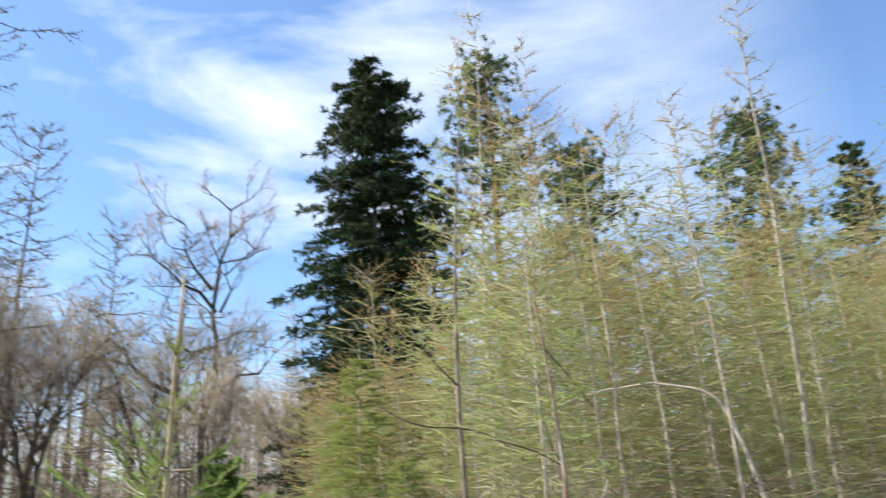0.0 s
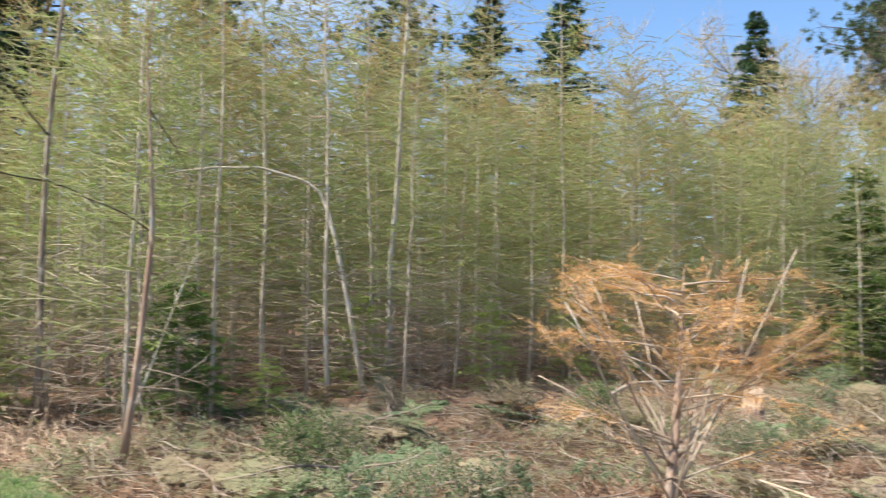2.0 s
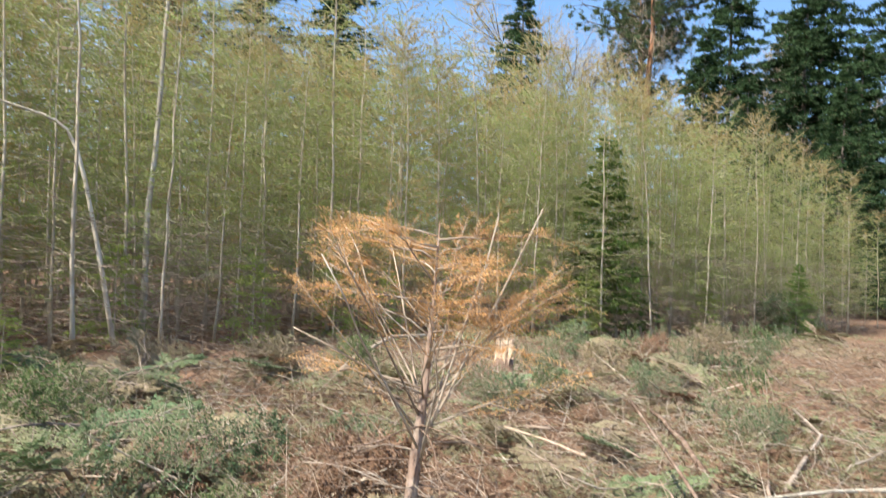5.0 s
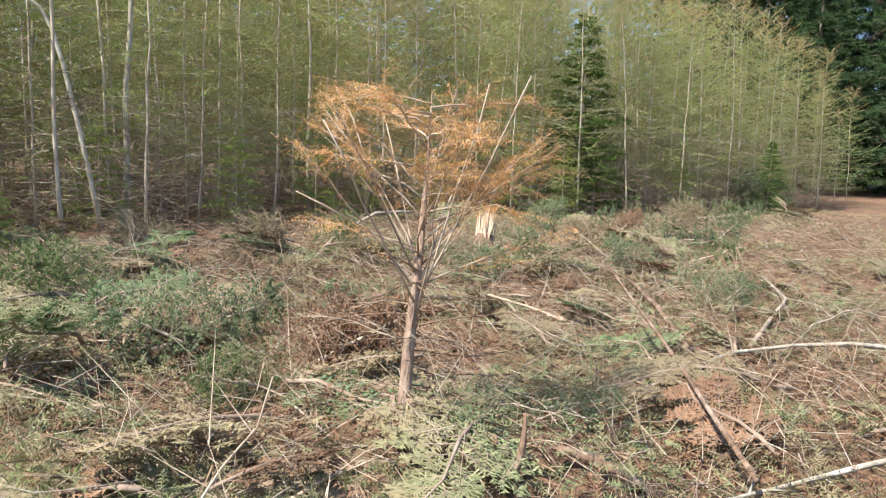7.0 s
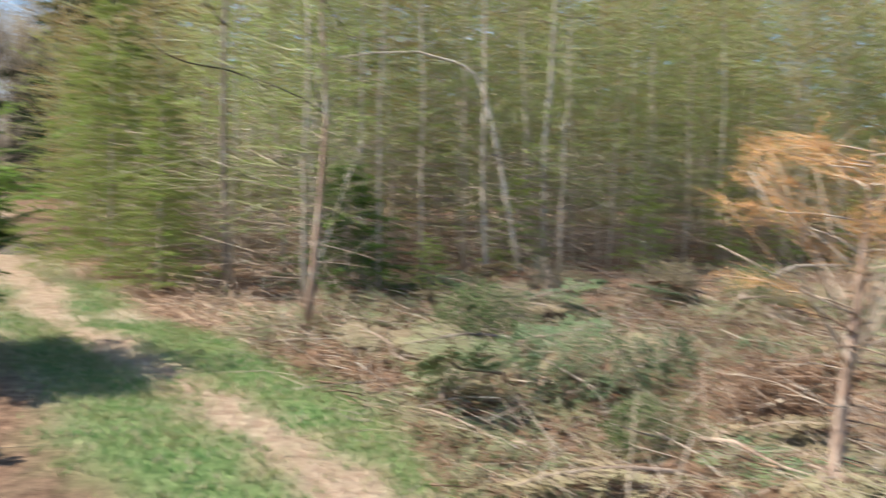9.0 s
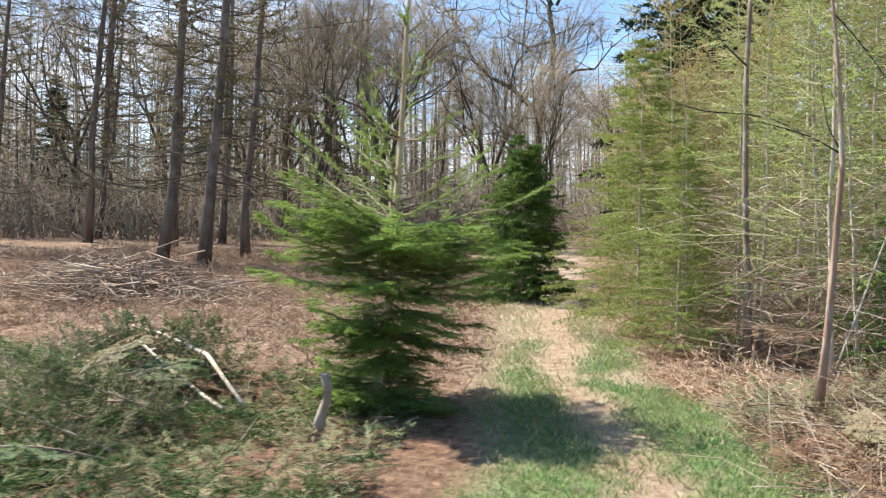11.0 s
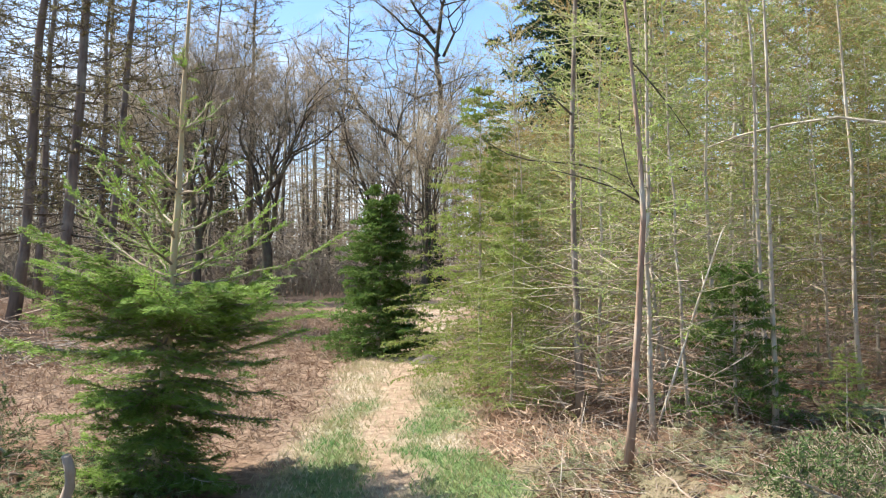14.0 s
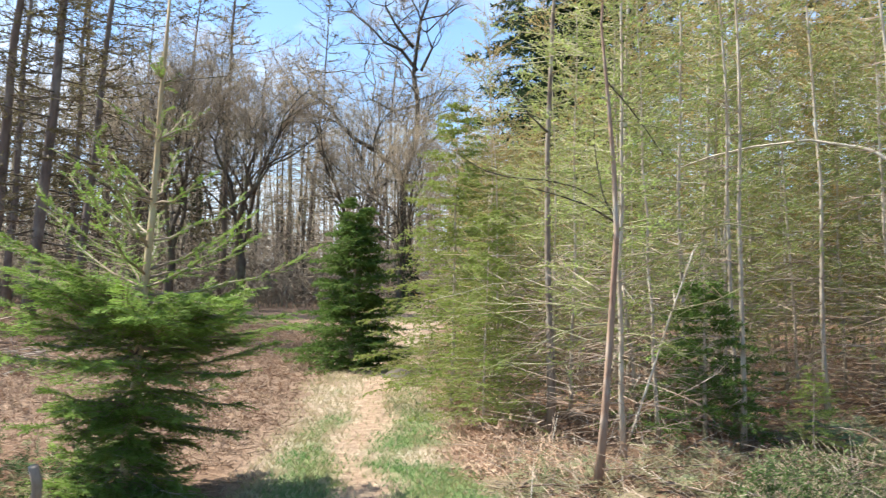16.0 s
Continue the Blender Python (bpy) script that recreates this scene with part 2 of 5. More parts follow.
class Shape:
    """Collects triangles as arrays and turns them into one mesh."""

    def __init__(self):
        self.v, self.f, self.n = [], [], 0

    def add(self, v, f):
        self.v.append(np.asarray(v, float).reshape(-1, 3))
        self.f.append(np.asarray(f, int).reshape(-1, 3) + self.n)
        self.n += len(self.v[-1])

    def tube(self, pts, radii, sides=6):
        pts = np.asarray(pts, float)
        k = len(pts)
        along = np.gradient(pts, axis=0)
        along /= np.linalg.norm(along, axis=1)[:, None] + 1e-9
        up = np.array([0.0, 0, 1]) if abs(along[0][2]) < 0.9 else np.array([1.0, 0, 0])
        a = np.cross(along, up)
        a /= np.linalg.norm(a, axis=1)[:, None] + 1e-9
        b = np.cross(along, a)
        t = np.linspace(0, 2 * np.pi, sides, endpoint=False)
        ring = a[:, None] * np.cos(t)[None, :, None] + b[:, None] * np.sin(t)[None, :, None]
        v = pts[:, None] + ring * np.asarray(radii, float)[:, None, None]
        i = np.arange(k - 1)[:, None] * sides
        j, j2 = np.arange(sides)[None], (np.arange(sides)[None] + 1) % sides
        p, q, r, s = i + j, i + j2, i + sides + j2, i + sides + j
        f = np.concatenate([np.stack([p, q, r], -1).reshape(-1, 3), np.stack([p, r, s], -1).reshape(-1, 3)])
        v = np.concatenate([v.reshape(-1, 3), pts[:1], pts[-1:]])
        c0, c1, l = k * sides, k * sides + 1, (k - 1) * sides
        caps = [[c0, int(x), int(y)] for x, y in zip(j2[0], j[0])] + [[c1, l + int(x), l + int(y)] for x, y in zip(j[0], j2[0])]
        self.add(v, np.concatenate([f, np.array(caps)]))

    def spikes(self, a, b, r):
        """Thin three-sided twigs from points a to points b."""
        a, b = np.asarray(a, float).reshape(-1, 3), np.asarray(b, float).reshape(-1, 3)
        if not len(a):
            return
        r = np.broadcast_to(np.asarray(r, float), (len(a),))
        d = b - a
        d = d / (np.linalg.norm(d, axis=1)[:, None] + 1e-9)
        u = np.cross(d, np.array([0.31, 0.17, 0.93]))
        u /= np.linalg.norm(u, axis=1)[:, None] + 1e-9
        w = np.cross(d, u)
        v = np.empty((len(a), 4, 3))
        for k, t in enumerate((0.0, 2.094, 4.189)):
            v[:, k] = a + (u * math.cos(t) + w * math.sin(t)) * r[:, None]
        v[:, 3] = b
        base = np.arange(len(a))[:, None, None] * 4
        self.add(v, (base + np.array([[0, 1, 3], [1, 2, 3], [2, 0, 3]])[None]).reshape(-1, 3))

    def needles(self, a, b, count, length, width, spread=0.8, droop=0.0, gen=rng):
        """Needles along the twigs from a to b: thin triangles that stand off at an angle."""
        a, b = np.asarray(a, float).reshape(-1, 3), np.asarray(b, float).reshape(-1, 3)
        if not len(a):
            return
        a, b = np.repeat(a, count, 0), np.repeat(b, count, 0)
        n = len(a)
        p = a + (b - a) * gen.random((n, 1)) ** 0.9
        d = b - a
        d /= np.linalg.norm(d, axis=1)[:, None] + 1e-9
        s = gen.normal(size=(n, 3))
        s -= d * (s * d).sum(1)[:, None]
        s /= np.linalg.norm(s, axis=1)[:, None] + 1e-9
        way = d * (1 - spread) + s * spread
        way[:, 2] -= droop
        way /= np.linalg.norm(way, axis=1)[:, None] + 1e-9
        side = np.cross(way, gen.normal(size=(n, 3)))
        side /= np.linalg.norm(side, axis=1)[:, None] + 1e-9
        l = length * (0.6 + 0.7 * gen.random((n, 1)))
        v = np.stack([p - side * width / 2, p + side * width / 2, p + way * l], 1)
        self.add(v, np.arange(3 * n).reshape(-1, 3))

    def comb(self, a, b, normal, count, length, width, gen):
        """Needles in one plane on both sides of the shoots from a to b, as on a fir spray."""
        a, b = np.asarray(a, float).reshape(-1, 3), np.asarray(b, float).reshape(-1, 3)
        if not len(a):
            return
        n = len(a)
        normal = np.broadcast_to(np.asarray(normal, float), (n, 3))
        d = (b - a) / (np.linalg.norm(b - a, axis=1)[:, None] + 1e-9)
        side = np.cross(normal, d)
        side /= np.linalg.norm(side, axis=1)[:, None] + 1e-9
        a, b, d, side, normal = (np.repeat(q, count, 0) for q in (a, b, d, side, normal))
        t = np.tile((np.arange(count) + 0.5) / count, n)[:, None]
        sign = np.tile(np.where(np.arange(count) % 2, 1.0, -1.0), n)[:, None]
        p = a + (b - a) * t
        way = d * 0.6 + side * sign * 0.8 + normal * gen.normal(size=p.shape) * 0.22
        l = length * (1.1 - 0.5 * t) * gen.uniform(0.75, 1.2, (len(p), 1))
        v = np.stack([p - d * width / 2, p + d * width / 2, p + way * l], 1)
        self.add(v, np.arange(3 * len(p)).reshape(-1, 3))

    def mesh(self, name, material, smooth=False):
        me = bpy.data.meshes.new(name)
        if self.v:
            v, f = np.concatenate(self.v), np.concatenate(self.f)
            me.vertices.add(len(v))
            me.vertices.foreach_set("co", v.ravel())
            me.loops.add(f.size)
            me.loops.foreach_set("vertex_index", f.ravel())
            me.polygons.add(len(f))
            me.polygons.foreach_set("loop_start", np.arange(0, f.size, 3))
            if smooth:
                me.polygons.foreach_set("use_smooth", np.ones(len(f), bool))
            me.update()
        me.materials.append(material)
        return me


def part(name, shape, material, parent, label="", smooth=False, kind=""):
    ob = new(name, shape.mesh(name, material, smooth))
    ob.parent = parent
    return tagged(ob, label, kind=kind)


def thing(name, label, category, group=""):
    return tagged(new(name), label, category, group)


def ground_z(x, y):
    """The lie of the land: nearly level, rising a little away from the clearing."""
    r = math.hypot(x, y)
    z = 0.025 * max(0.0, min(r, 60) - 6)
    u = abs((x - 0.55 + 0.3 * y) / 1.044)
    if r < 16 and u > 1.3:
        z += min(1.0, u - 1.3) * min(1.0, (16 - r) / 3) * (0.14 * noise.noise((x * 0.9, y * 0.9, 12.3)) + 0.10 * noise.noise((x * 2.1, y * 2.1, 15.3)))
    z += 0.17 * math.exp(-((x - 2.3) ** 2 + (y - 2.75) ** 2) / 0.5)
    z += 0.05 * noise.noise((x * 0.35, y * 0.35, 3.1)) + 0.03 * noise.noise((x * 1.1, y * 1.1, 7.7))
    return z


def stand(x, y, turn=0.0, lean=(0.0, 0.0), scale=1.0, sink=0.03):
    tilt = pose(x, y, ground_z(x, y) - sink, -math.degrees(math.atan(lean[1])), math.degrees(math.atan(lean[0])), 0)
    return tilt @ pose(0, 0, 0, 0, 0, turn) @ Matrix.Scale(scale, 4)


# ---- trees ----
def wobble(base, top, k, amount, gen):
    t = np.linspace(0, 1, k)[:, None]
    p = np.asarray(base, float) * (1 - t) + np.asarray(top, float) * t
    off = np.cumsum(gen.normal(size=(k, 3)) * amount, axis=0)
    off -= off[0] + (off[-1] - off[0]) * t
    return p + off


def limb(start, azimuth, rise, length, bend, k=4):
    """A branch: points that leave at an angle and curve up (bend > 0) or droop."""
    t = np.linspace(0, 1, k)
    h = length * t * math.cos(rise)
    z = length * t * math.sin(rise) + bend * length * t * t
    return np.stack([start[0] + np.cos(azimuth) * h, start[1] + np.sin(azimuth) * h, start[2] + z], 1)


def sub_twigs(pts, count, length, gen, lift=0.0, flat=0.6, loose=0.16):
    """Side twigs along a branch: start and end points."""
    k = len(pts) - 1
    s = 0.12 + 0.88 * gen.random(count)
    i = np.minimum((s * k).astype(int), k - 1)
    f = (s * k - i)[:, None]
    a = pts[i] * (1 - f) + pts[i + 1] * f
    d = pts[i + 1] - pts[i]
    d /= np.linalg.norm(d, axis=1)[:, None] + 1e-9
    side = np.cross(d, [0, 0, 1.0]) * np.where(gen.random(count) < 0.5, 1, -1)[:, None]
    way = d * (0.45 + 0.4 * gen.random((count, 1))) + side * flat + gen.normal(size=(count, 3)) * np.array([0.22, 0.22, loose])
    way[:, 2] += lift
    way /= np.linalg.norm(way, axis=1)[:, None] + 1e-9
    return a, a + way * (length * (0.35 + 0.8 * gen.random((count, 1)))) * (1.15 - 0.6 * s[:, None])


def larch(seed, height, reach, girth, branches, twigs, tufts, clear=0.1, dead=0.3, bark=None, leaf=None, leafsize=0.03,
          label="young larch with a pale stem and fresh green shoots", name="larch", trunk_pts=None, twig_len=0.4, taper=0.75,
          rise=(-0.22, 0.16), twig_r=0.0026, leafwidth=0.016, top_from=0.86, twig=None, sway=0.0):
    """Long arching boughs, level or drooping, with fine side twigs and tufts of needles set along them."""
    gen = np.random.default_rng(seed)
    tree = thing(name, label, "tree")
    trunk, wood, bare, green, shoots = Shape(), Shape(), Shape(), Shape(), Shape()
    pts = np.asarray(trunk_pts, float) if trunk_pts is not None else wobble((0, 0, 0), (gen.normal() * 0.012 * height, gen.normal() * 0.012 * height, height), 12, height * 0.003, gen)
    k = len(pts)
    rad = girth / 2 * (1 - np.linspace(0, 1, k) ** 1.1 * 0.93)
    rad[0] *= 1.35
    trunk.tube(pts, rad, 8)
    for n in range(branches):
        s = clear + (0.985 - clear) * (n + gen.random()) / branches
        i = min(int(s * (k - 1)), k - 2)
        f = s * (k - 1) - i
        start = pts[i] * (1 - f) + pts[i + 1] * f
        length = reach * (max(0.03, 1 - s) ** taper + 0.06) * gen.choice((0.45, 0.75, 1.0, 1.3)) * gen.uniform(0.85, 1.15)
        if s < dead:
            length *= 0.75
        az = n * 2.4 + gen.normal() * 0.5
        bend = gen.uniform(-0.12, 0.26)
        br = limb(start, az, gen.uniform(*rise) + 0.6 * s * s, length, bend, 6)
        br[1:] += np.cumsum(gen.normal(size=(5, 3)), 0) * length * np.array([0.03, 0.03, 0.02])
        br[:, 2] -= sway * length * np.sin(np.linspace(0, math.pi, 6))
        live = s > dead * gen.uniform(0.7, 1.25)
        tgt = wood if live else bare
        r0 = girth * 0.085 * (1 - 0.5 * s)
        tgt.tube(br, np.linspace(max(twig_r * 1.5, r0 * gen.uniform(0.8, 1.3)), twig_r * 0.7, 6), 3)
        ta, tb = sub_twigs(br, twigs, twig_len, gen, -0.04 + 0.12 * s, 0.5, 0.26)
        tgt.spikes(ta, tb, twig_r)
        if live:
            tgt = shoots if s > top_from + gen.normal() * 0.06 else green
            tgt.needles(ta, tb, tufts, leafsize, leafwidth, 0.85, -0.1, gen)
            tgt.needles(br[:-1], br[1:], max(3, tufts - 2), leafsize, leafwidth, 0.85, -0.1, gen)
    part("trunk", trunk, bark or M_larch_bark, tree, "", True)
    part("branchwork", wood, twig or M_larch_twig, tree, kind="stuff")
    if bare.v:
        part("dead_branchwork", bare, twig or M_dead_twig, tree, "dry bare lower branches", kind="stuff")
    part("foliage", green, leaf or M_larch_leaf, tree, kind="stuff")
    if shoots.v:
        part("top_growth", shoots, M_larch_brown, tree, "yellow-brown budding top shoots", kind="stuff")
    return tree


def spruce(seed, height, reach, girth, layers, per_layer, twigs, count, needle, width, leaf, label, name="spruce", clear=0.05,
           droop=-0.08, leader=0.0, power=0.8, bark=None, twig_len=0.3, base_narrow=0.0, uplift=0.0, group="", single=False, whorls=(), slim=0.93, loose=0.45):
    gen = np.random.default_rng(seed)
    tree = thing(name, label, "tree", group)
    trunk, wood, green = Shape(), Shape(), Shape()
    pts = wobble((0, 0, 0), (gen.normal() * 0.008 * height, gen.normal() * 0.008 * height, height), 9, height * 0.002, gen)
    rad = girth / 2 * (1 - np.linspace(0, 1, 9) * slim)
    trunk.tube(pts, rad, 8)
    for n in range(layers):
        s_mid = clear + (1 - leader - clear) * (n + 0.4 * gen.random()) / layers
        s = s_mid
        env = max(0.02, 1 - s / (1 - leader * 0.6)) ** power
        env *= gen.uniform(0.8, 1.12)
        if base_narrow:
            env *= min(1.0, 1 - base_narrow + s * 3 * base_narrow)
        for m in range(per_layer):
            s = min(0.995, max(clear, s_mid + gen.normal() * loose / layers))
            f = s * 8
            i = min(int(f), 7)
            start = pts[i] + (pts[i + 1] - pts[i]) * (f - i)
            length = reach * (env + 0.04) * gen.uniform(0.6, 1.2)
            az = m * 2 * math.pi / per_layer + n * 0.9 + gen.normal() * 0.25
            br = limb(start, az, gen.uniform(-0.12, 0.15) + uplift * s + 0.12 * s, length, droop + gen.uniform(-0.06, 0.14), 5)
            if single:
                wood, green = Shape(), Shape()
            for q in range(4):
                wood.spikes(br[q:q + 1], br[q:q + 1] + (br[q + 1:q + 2] - br[q:q + 1]) * 1.2, max(0.003, girth * 0.07 * (1 - 0.22 * q) * (1 - 0.6 * s)))
            nt = max(3, int(twigs * (0.35 + env)))
            ta, tb = sub_twigs(br, nt, twig_len * (0.4 + env), gen, -0.12, 0.8)
            wood.spikes(ta, tb, 0.003 + needle * 0.02)
            green.needles(ta, tb, count, needle, width, 0.62, 0.05, gen)
            green.needles(br[1:-1], br[2:], count, needle, width, 0.6, 0.0, gen)
            if single:
                part("foliage", green, leaf, part("branch", wood, M_dead_twig, tree), kind="stuff")
    for z, length, m in whorls:
        for j in range(m):
            i = min(int(z / height * 8), 7)
            start = pts[i] + (pts[i + 1] - pts[i]) * (z / height * 8 - i)
            br = limb(start, j * 2 * math.pi / m + z + gen.normal() * 0.2, gen.uniform(0.35, 0.8), length * gen.uniform(0.6, 1.15), gen.uniform(0.0, 0.25), 5)
            if single:
                wood, green = Shape(), Shape()
            for q in range(4):
                wood.spikes(br[q:q + 1], br[q:q + 1] + (br[q + 1:q + 2] - br[q:q + 1]) * 1.2, 0.008 - 0.0014 * q)
            ta, tb = sub_twigs(br, max(2, int(9 * length)), 0.2, gen, 0.1)
            wood.spikes(ta, tb, 0.003)
            green.needles(ta, tb, count, needle * 0.8, width, 0.5, 0.0, gen)
            green.needles(br[:-1], br[1:], 2 * count, needle * 0.8, width, 0.55, 0.0, gen)
            if single:
                part("foliage", green, leaf, part("branch", wood, M_larch_twig, tree), kind="stuff")
    part("trunk", trunk, bark or M_larch_bark, tree, "", True)
    if not single:
        part("branchwork", wood, M_dead_twig, tree, kind="stuff")
        part("foliage", green, leaf, tree, kind="stuff")
    return tree


def grow(shape, fine, start, way, length, radius, depth, gen, kink=0.35, split=3, lift=0.08):
    """One limb of a bare broadleaf tree, and its limbs in turn; the last ones end in a spray of fine twigs."""
    k = 6 if depth > 1 else 4
    pts = [np.asarray(start, float)]
    d = np.asarray(way, float) / np.linalg.norm(way)
    for _ in range(k - 1):
        d = d + gen.normal(size=3) * kink * 0.42
        d[2] += lift
        d /= np.linalg.norm(d)
        pts.append(pts[-1] + d * length / (k - 1))
    pts = np.array(pts)
    shape.tube(pts, np.linspace(radius, radius * 0.6, k), 6 if depth > 2 else 3)
    if depth == 0:
        ta, tb = sub_twigs(pts, 7, length * 0.8, gen, 0.15, 0.5)
        fine.spikes(ta, tb, max(0.007, radius * 0.35))
        m = (ta + tb) / 2
        for _ in range(2):
            way2 = gen.normal(size=m.shape) * 0.55 + (tb - ta) / (np.linalg.norm(tb - ta, axis=1)[:, None] + 1e-9) * 0.6
            fine.spikes(m, m + way2 * length * 0.4, max(0.006, radius * 0.28))
            fine.spikes(tb, tb + way2[::-1] * length * 0.32, max(0.006, radius * 0.25))
        return
    for n in range(split + (depth == 1)):
        f = (1.0, 0.85, 0.55, 0.4)[n % 4] + (gen.uniform(-0.1, 0.1) if n else 0)
        p = pts[min(int(round(f * (k - 1))), k - 1)]
        s = gen.normal(size=3)
        s -= d * (s @ d)
        s /= np.linalg.norm(s)
        ang = gen.uniform(0.35, 0.8) if n else gen.uniform(0.08, 0.35)
        grow(shape, fine, p, d * math.cos(ang) + s * math.sin(ang), length * gen.uniform(0.68, 0.9), radius * (0.64 if n == 0 else gen.uniform(0.38, 0.55)), depth - 1, gen, kink, split, lift)


def oak(seed, trunk_h, girth, depth, first, label, kink=0.35, split=3, lift=0.08, name="oak", lean=(0, 0)):
    gen = np.random.default_rng(seed)
    tree = thing(name, label, "tree")
    stem, fine = Shape(), Shape()
    pts = wobble((0, 0, 0), (lean[0], lean[1], trunk_h), 6, 0.05, gen)
    stem.tube(pts, np.linspace(girth / 2 * 1.25, girth / 2 * 0.8, 6), 9)
    for n in range(split + 1):
        az = n * 2.2 + gen.normal() * 0.3
        ang = gen.uniform(0.35, 0.8) if n else 0.12
        grow(stem, fine, pts[-1 - (n > 1)], (math.cos(az) * math.sin(ang), math.sin(az) * math.sin(ang), math.cos(ang)), first * gen.uniform(0.75, 1.1), girth * 0.27, depth, gen, kink, split, lift)
    part("trunk", stem, M_oak_bark, tree, "", True)
    part("crown", fine, M_far_twig, tree, kind="stuff")
    return tree


def pine(seed, height, girth, crown_from, reach, clumps, label, name="pine", leaf=None):
    gen = np.random.default_rng(seed)
    tree = thing(name, label, "tree")
    stem, wood, green = Shape(), Shape(), Shape()
    pts = wobble((0, 0, 0), (gen.normal() * 0.3, gen.normal() * 0.3, height), 10, 0.08, gen)
    stem.tube(pts, girth / 2 * np.linspace(1.1, 0.25, 10), 9)
    for n in range(clumps):
        s = crown_from + (0.99 - crown_from) * (n + gen.random()) / clumps
        i = min(int(s * 9), 8)
        start = pts[i] + (pts[i + 1] - pts[i]) * (s * 9 - i)
        u = (s - crown_from) / (1 - crown_from)
        length = reach * gen.uniform(0.45, 1.1) * (0.75 + 0.6 * u if u < 0.4 else 1.0 - (u - 0.4) * 1.3)
        br = limb(start, n * 2.4 + gen.normal() * 0.4, gen.uniform(-0.1, 0.45), length, gen.uniform(-0.1, 0.25), 4)
        wood.tube(br, np.linspace(girth * 0.13, girth * 0.04, 4), 5)
        for c in (br[3], br[2], (br[2] + br[1]) / 2):
            m = 7
            tips = c + gen.normal(size=(m, 3)) * np.array([0.55, 0.55, 0.28]) * (0.6 + 0.1 * reach)
            wood.spikes(np.repeat(c[None], m, 0), tips, 0.015)
            green.needles(tips - gen.normal(size=(m, 3)) * 0.25, tips + np.array([0, 0, 0.12]), 46, 0.24, 0.045, 0.85, -0.15, gen)
    part("trunk", stem, M_pine_bark, tree, "orange-brown flaking bark", True)
    part("branchwork", wood, M_oak_bark, tree, kind="stuff")
    part("crown", green, leaf or M_pine_leaf, tree, kind="stuff")
    return tree


def put(tree, x, y, turn=0.0, lean=(0.0, 0.0), scale=1.0, sink=0.03):
    tree.matrix_basis = stand(x, y, turn, lean, scale, sink)
    return tree


# ---- ground ----
TRACK_X, TRACK_SLOPE = 0.55, 0.3
THICKET = [(-2.9, 14), (-1, 10.3), (0.3, 8.9), (0.9, 10.4), (1.5, 12.6), (2.6, 12.9), (3, 11.3), (5, 12.5), (8, 14.5), (12, 13.8), (16, 12.6), (20, 12.3), (27, 12.8), (31, 14)]


def across(x, y):
    """Distance from the middle of the track, to its right."""
    return (x - TRACK_X + TRACK_SLOPE * y) / 1.044 + 0.05 * min(10.0, max(0.0, y - 8)) - 0.13 * min(6.0, max(0.0, 8.6 - y))


def beside(x, y):
    """Distance from the straight line along which the larches were planted."""
    return (x - TRACK_X + TRACK_SLOPE * y) / 1.044


def thicket_front(x):
    return float(np.interp(x, [p[0] for p in THICKET], [p[1] for p in THICKET]))


def in_thicket(x, y):
    return beside(x, y) > 1.25 and y > 8.8 and (y > thicket_front(x) if x > -2.9 else y > 13)


def smooth(a, b, v):
    t = min(1.0, max(0.0, (v - a) / (b - a)))
    return t * t * (3 - 2 * t)


def ground_kinds(x, y):
    u = across(x, y) + 0.25 * noise.noise((x * 0.7, y * 0.7, 0.3)) + 0.1 * noise.noise((x * 3, y * 3, 5.3))
    track = (1 - smooth(0.75, 1.2, abs(u))) * smooth(-2, 3, y)
    wide = float(np.interp(y, [2, 3.5, 5.5, 8, 10, 16], [0.2, 0.45, 1.0, 1.1, 0.8, 0.5])) if u > 0 else float(np.interp(y, [2, 4, 6, 9, 16], [0.6, 1.1, 0.9, 0.55, 0.4]))
    grass = (1 - smooth(wide - 0.15, wide + 0.25, abs(u))) * (1 - smooth(9, 15, y)) * smooth(0.04, 0.3, abs(u + 0.05) + 0.25 * noise.noise((x * 1.7, y * 1.7, 9)))
    grass *= smooth(-0.35, 0.05, noise.noise((x * 1.3, y * 0.6, 4)) + 0.5 - 0.09 * max(0, y - 5))
    fern = smooth(0.85, 1.3, -u) * smooth(6.0, 8.2, y + 0.15 * x + 0.8 * noise.noise((x * 0.4, y * 0.4, 2)))
    rut = (1 - smooth(0.12, 0.34, abs(u + 0.04))) * smooth(2, 4, y) * smooth(-0.5, 0.1, noise.noise((x * 0.9, y * 0.5, 6)) + 0.2)
    return track, grass, fern, rut


xs = np.concatenate([[-1500, -500, -200, -110, -75, -55, -42, -34, -28, -23, -19, -16], np.arange(-14, 28, 0.22), [29, 31, 34, 38, 43, 50, 60, 75, 110, 200, 500, 1500]])
ys = np.concatenate([[-1500, -500, -200, -100, -60, -35, -22, -14, -9], np.arange(-6, 22, 0.22), [23, 25, 28, 32, 37, 43, 50, 60, 75, 110, 200, 500, 1500]])
gv = [(float(x), float(y), ground_z(x, y)) for y in ys for x in xs]
nx = len(xs)
gf = [(j * nx + i, j * nx + i + 1, (j + 1) * nx + i + 1, (j + 1) * nx + i) for j in range(len(ys) - 1) for i in range(nx - 1)]
g_mesh = bpy.data.meshes.new("ground")
g_mesh.from_pydata(gv, [], gf)
g_mesh.polygons.foreach_set("use_smooth", np.ones(len(gf), bool))
kinds = np.array([ground_kinds(x, y) for x, y, _ in gv])
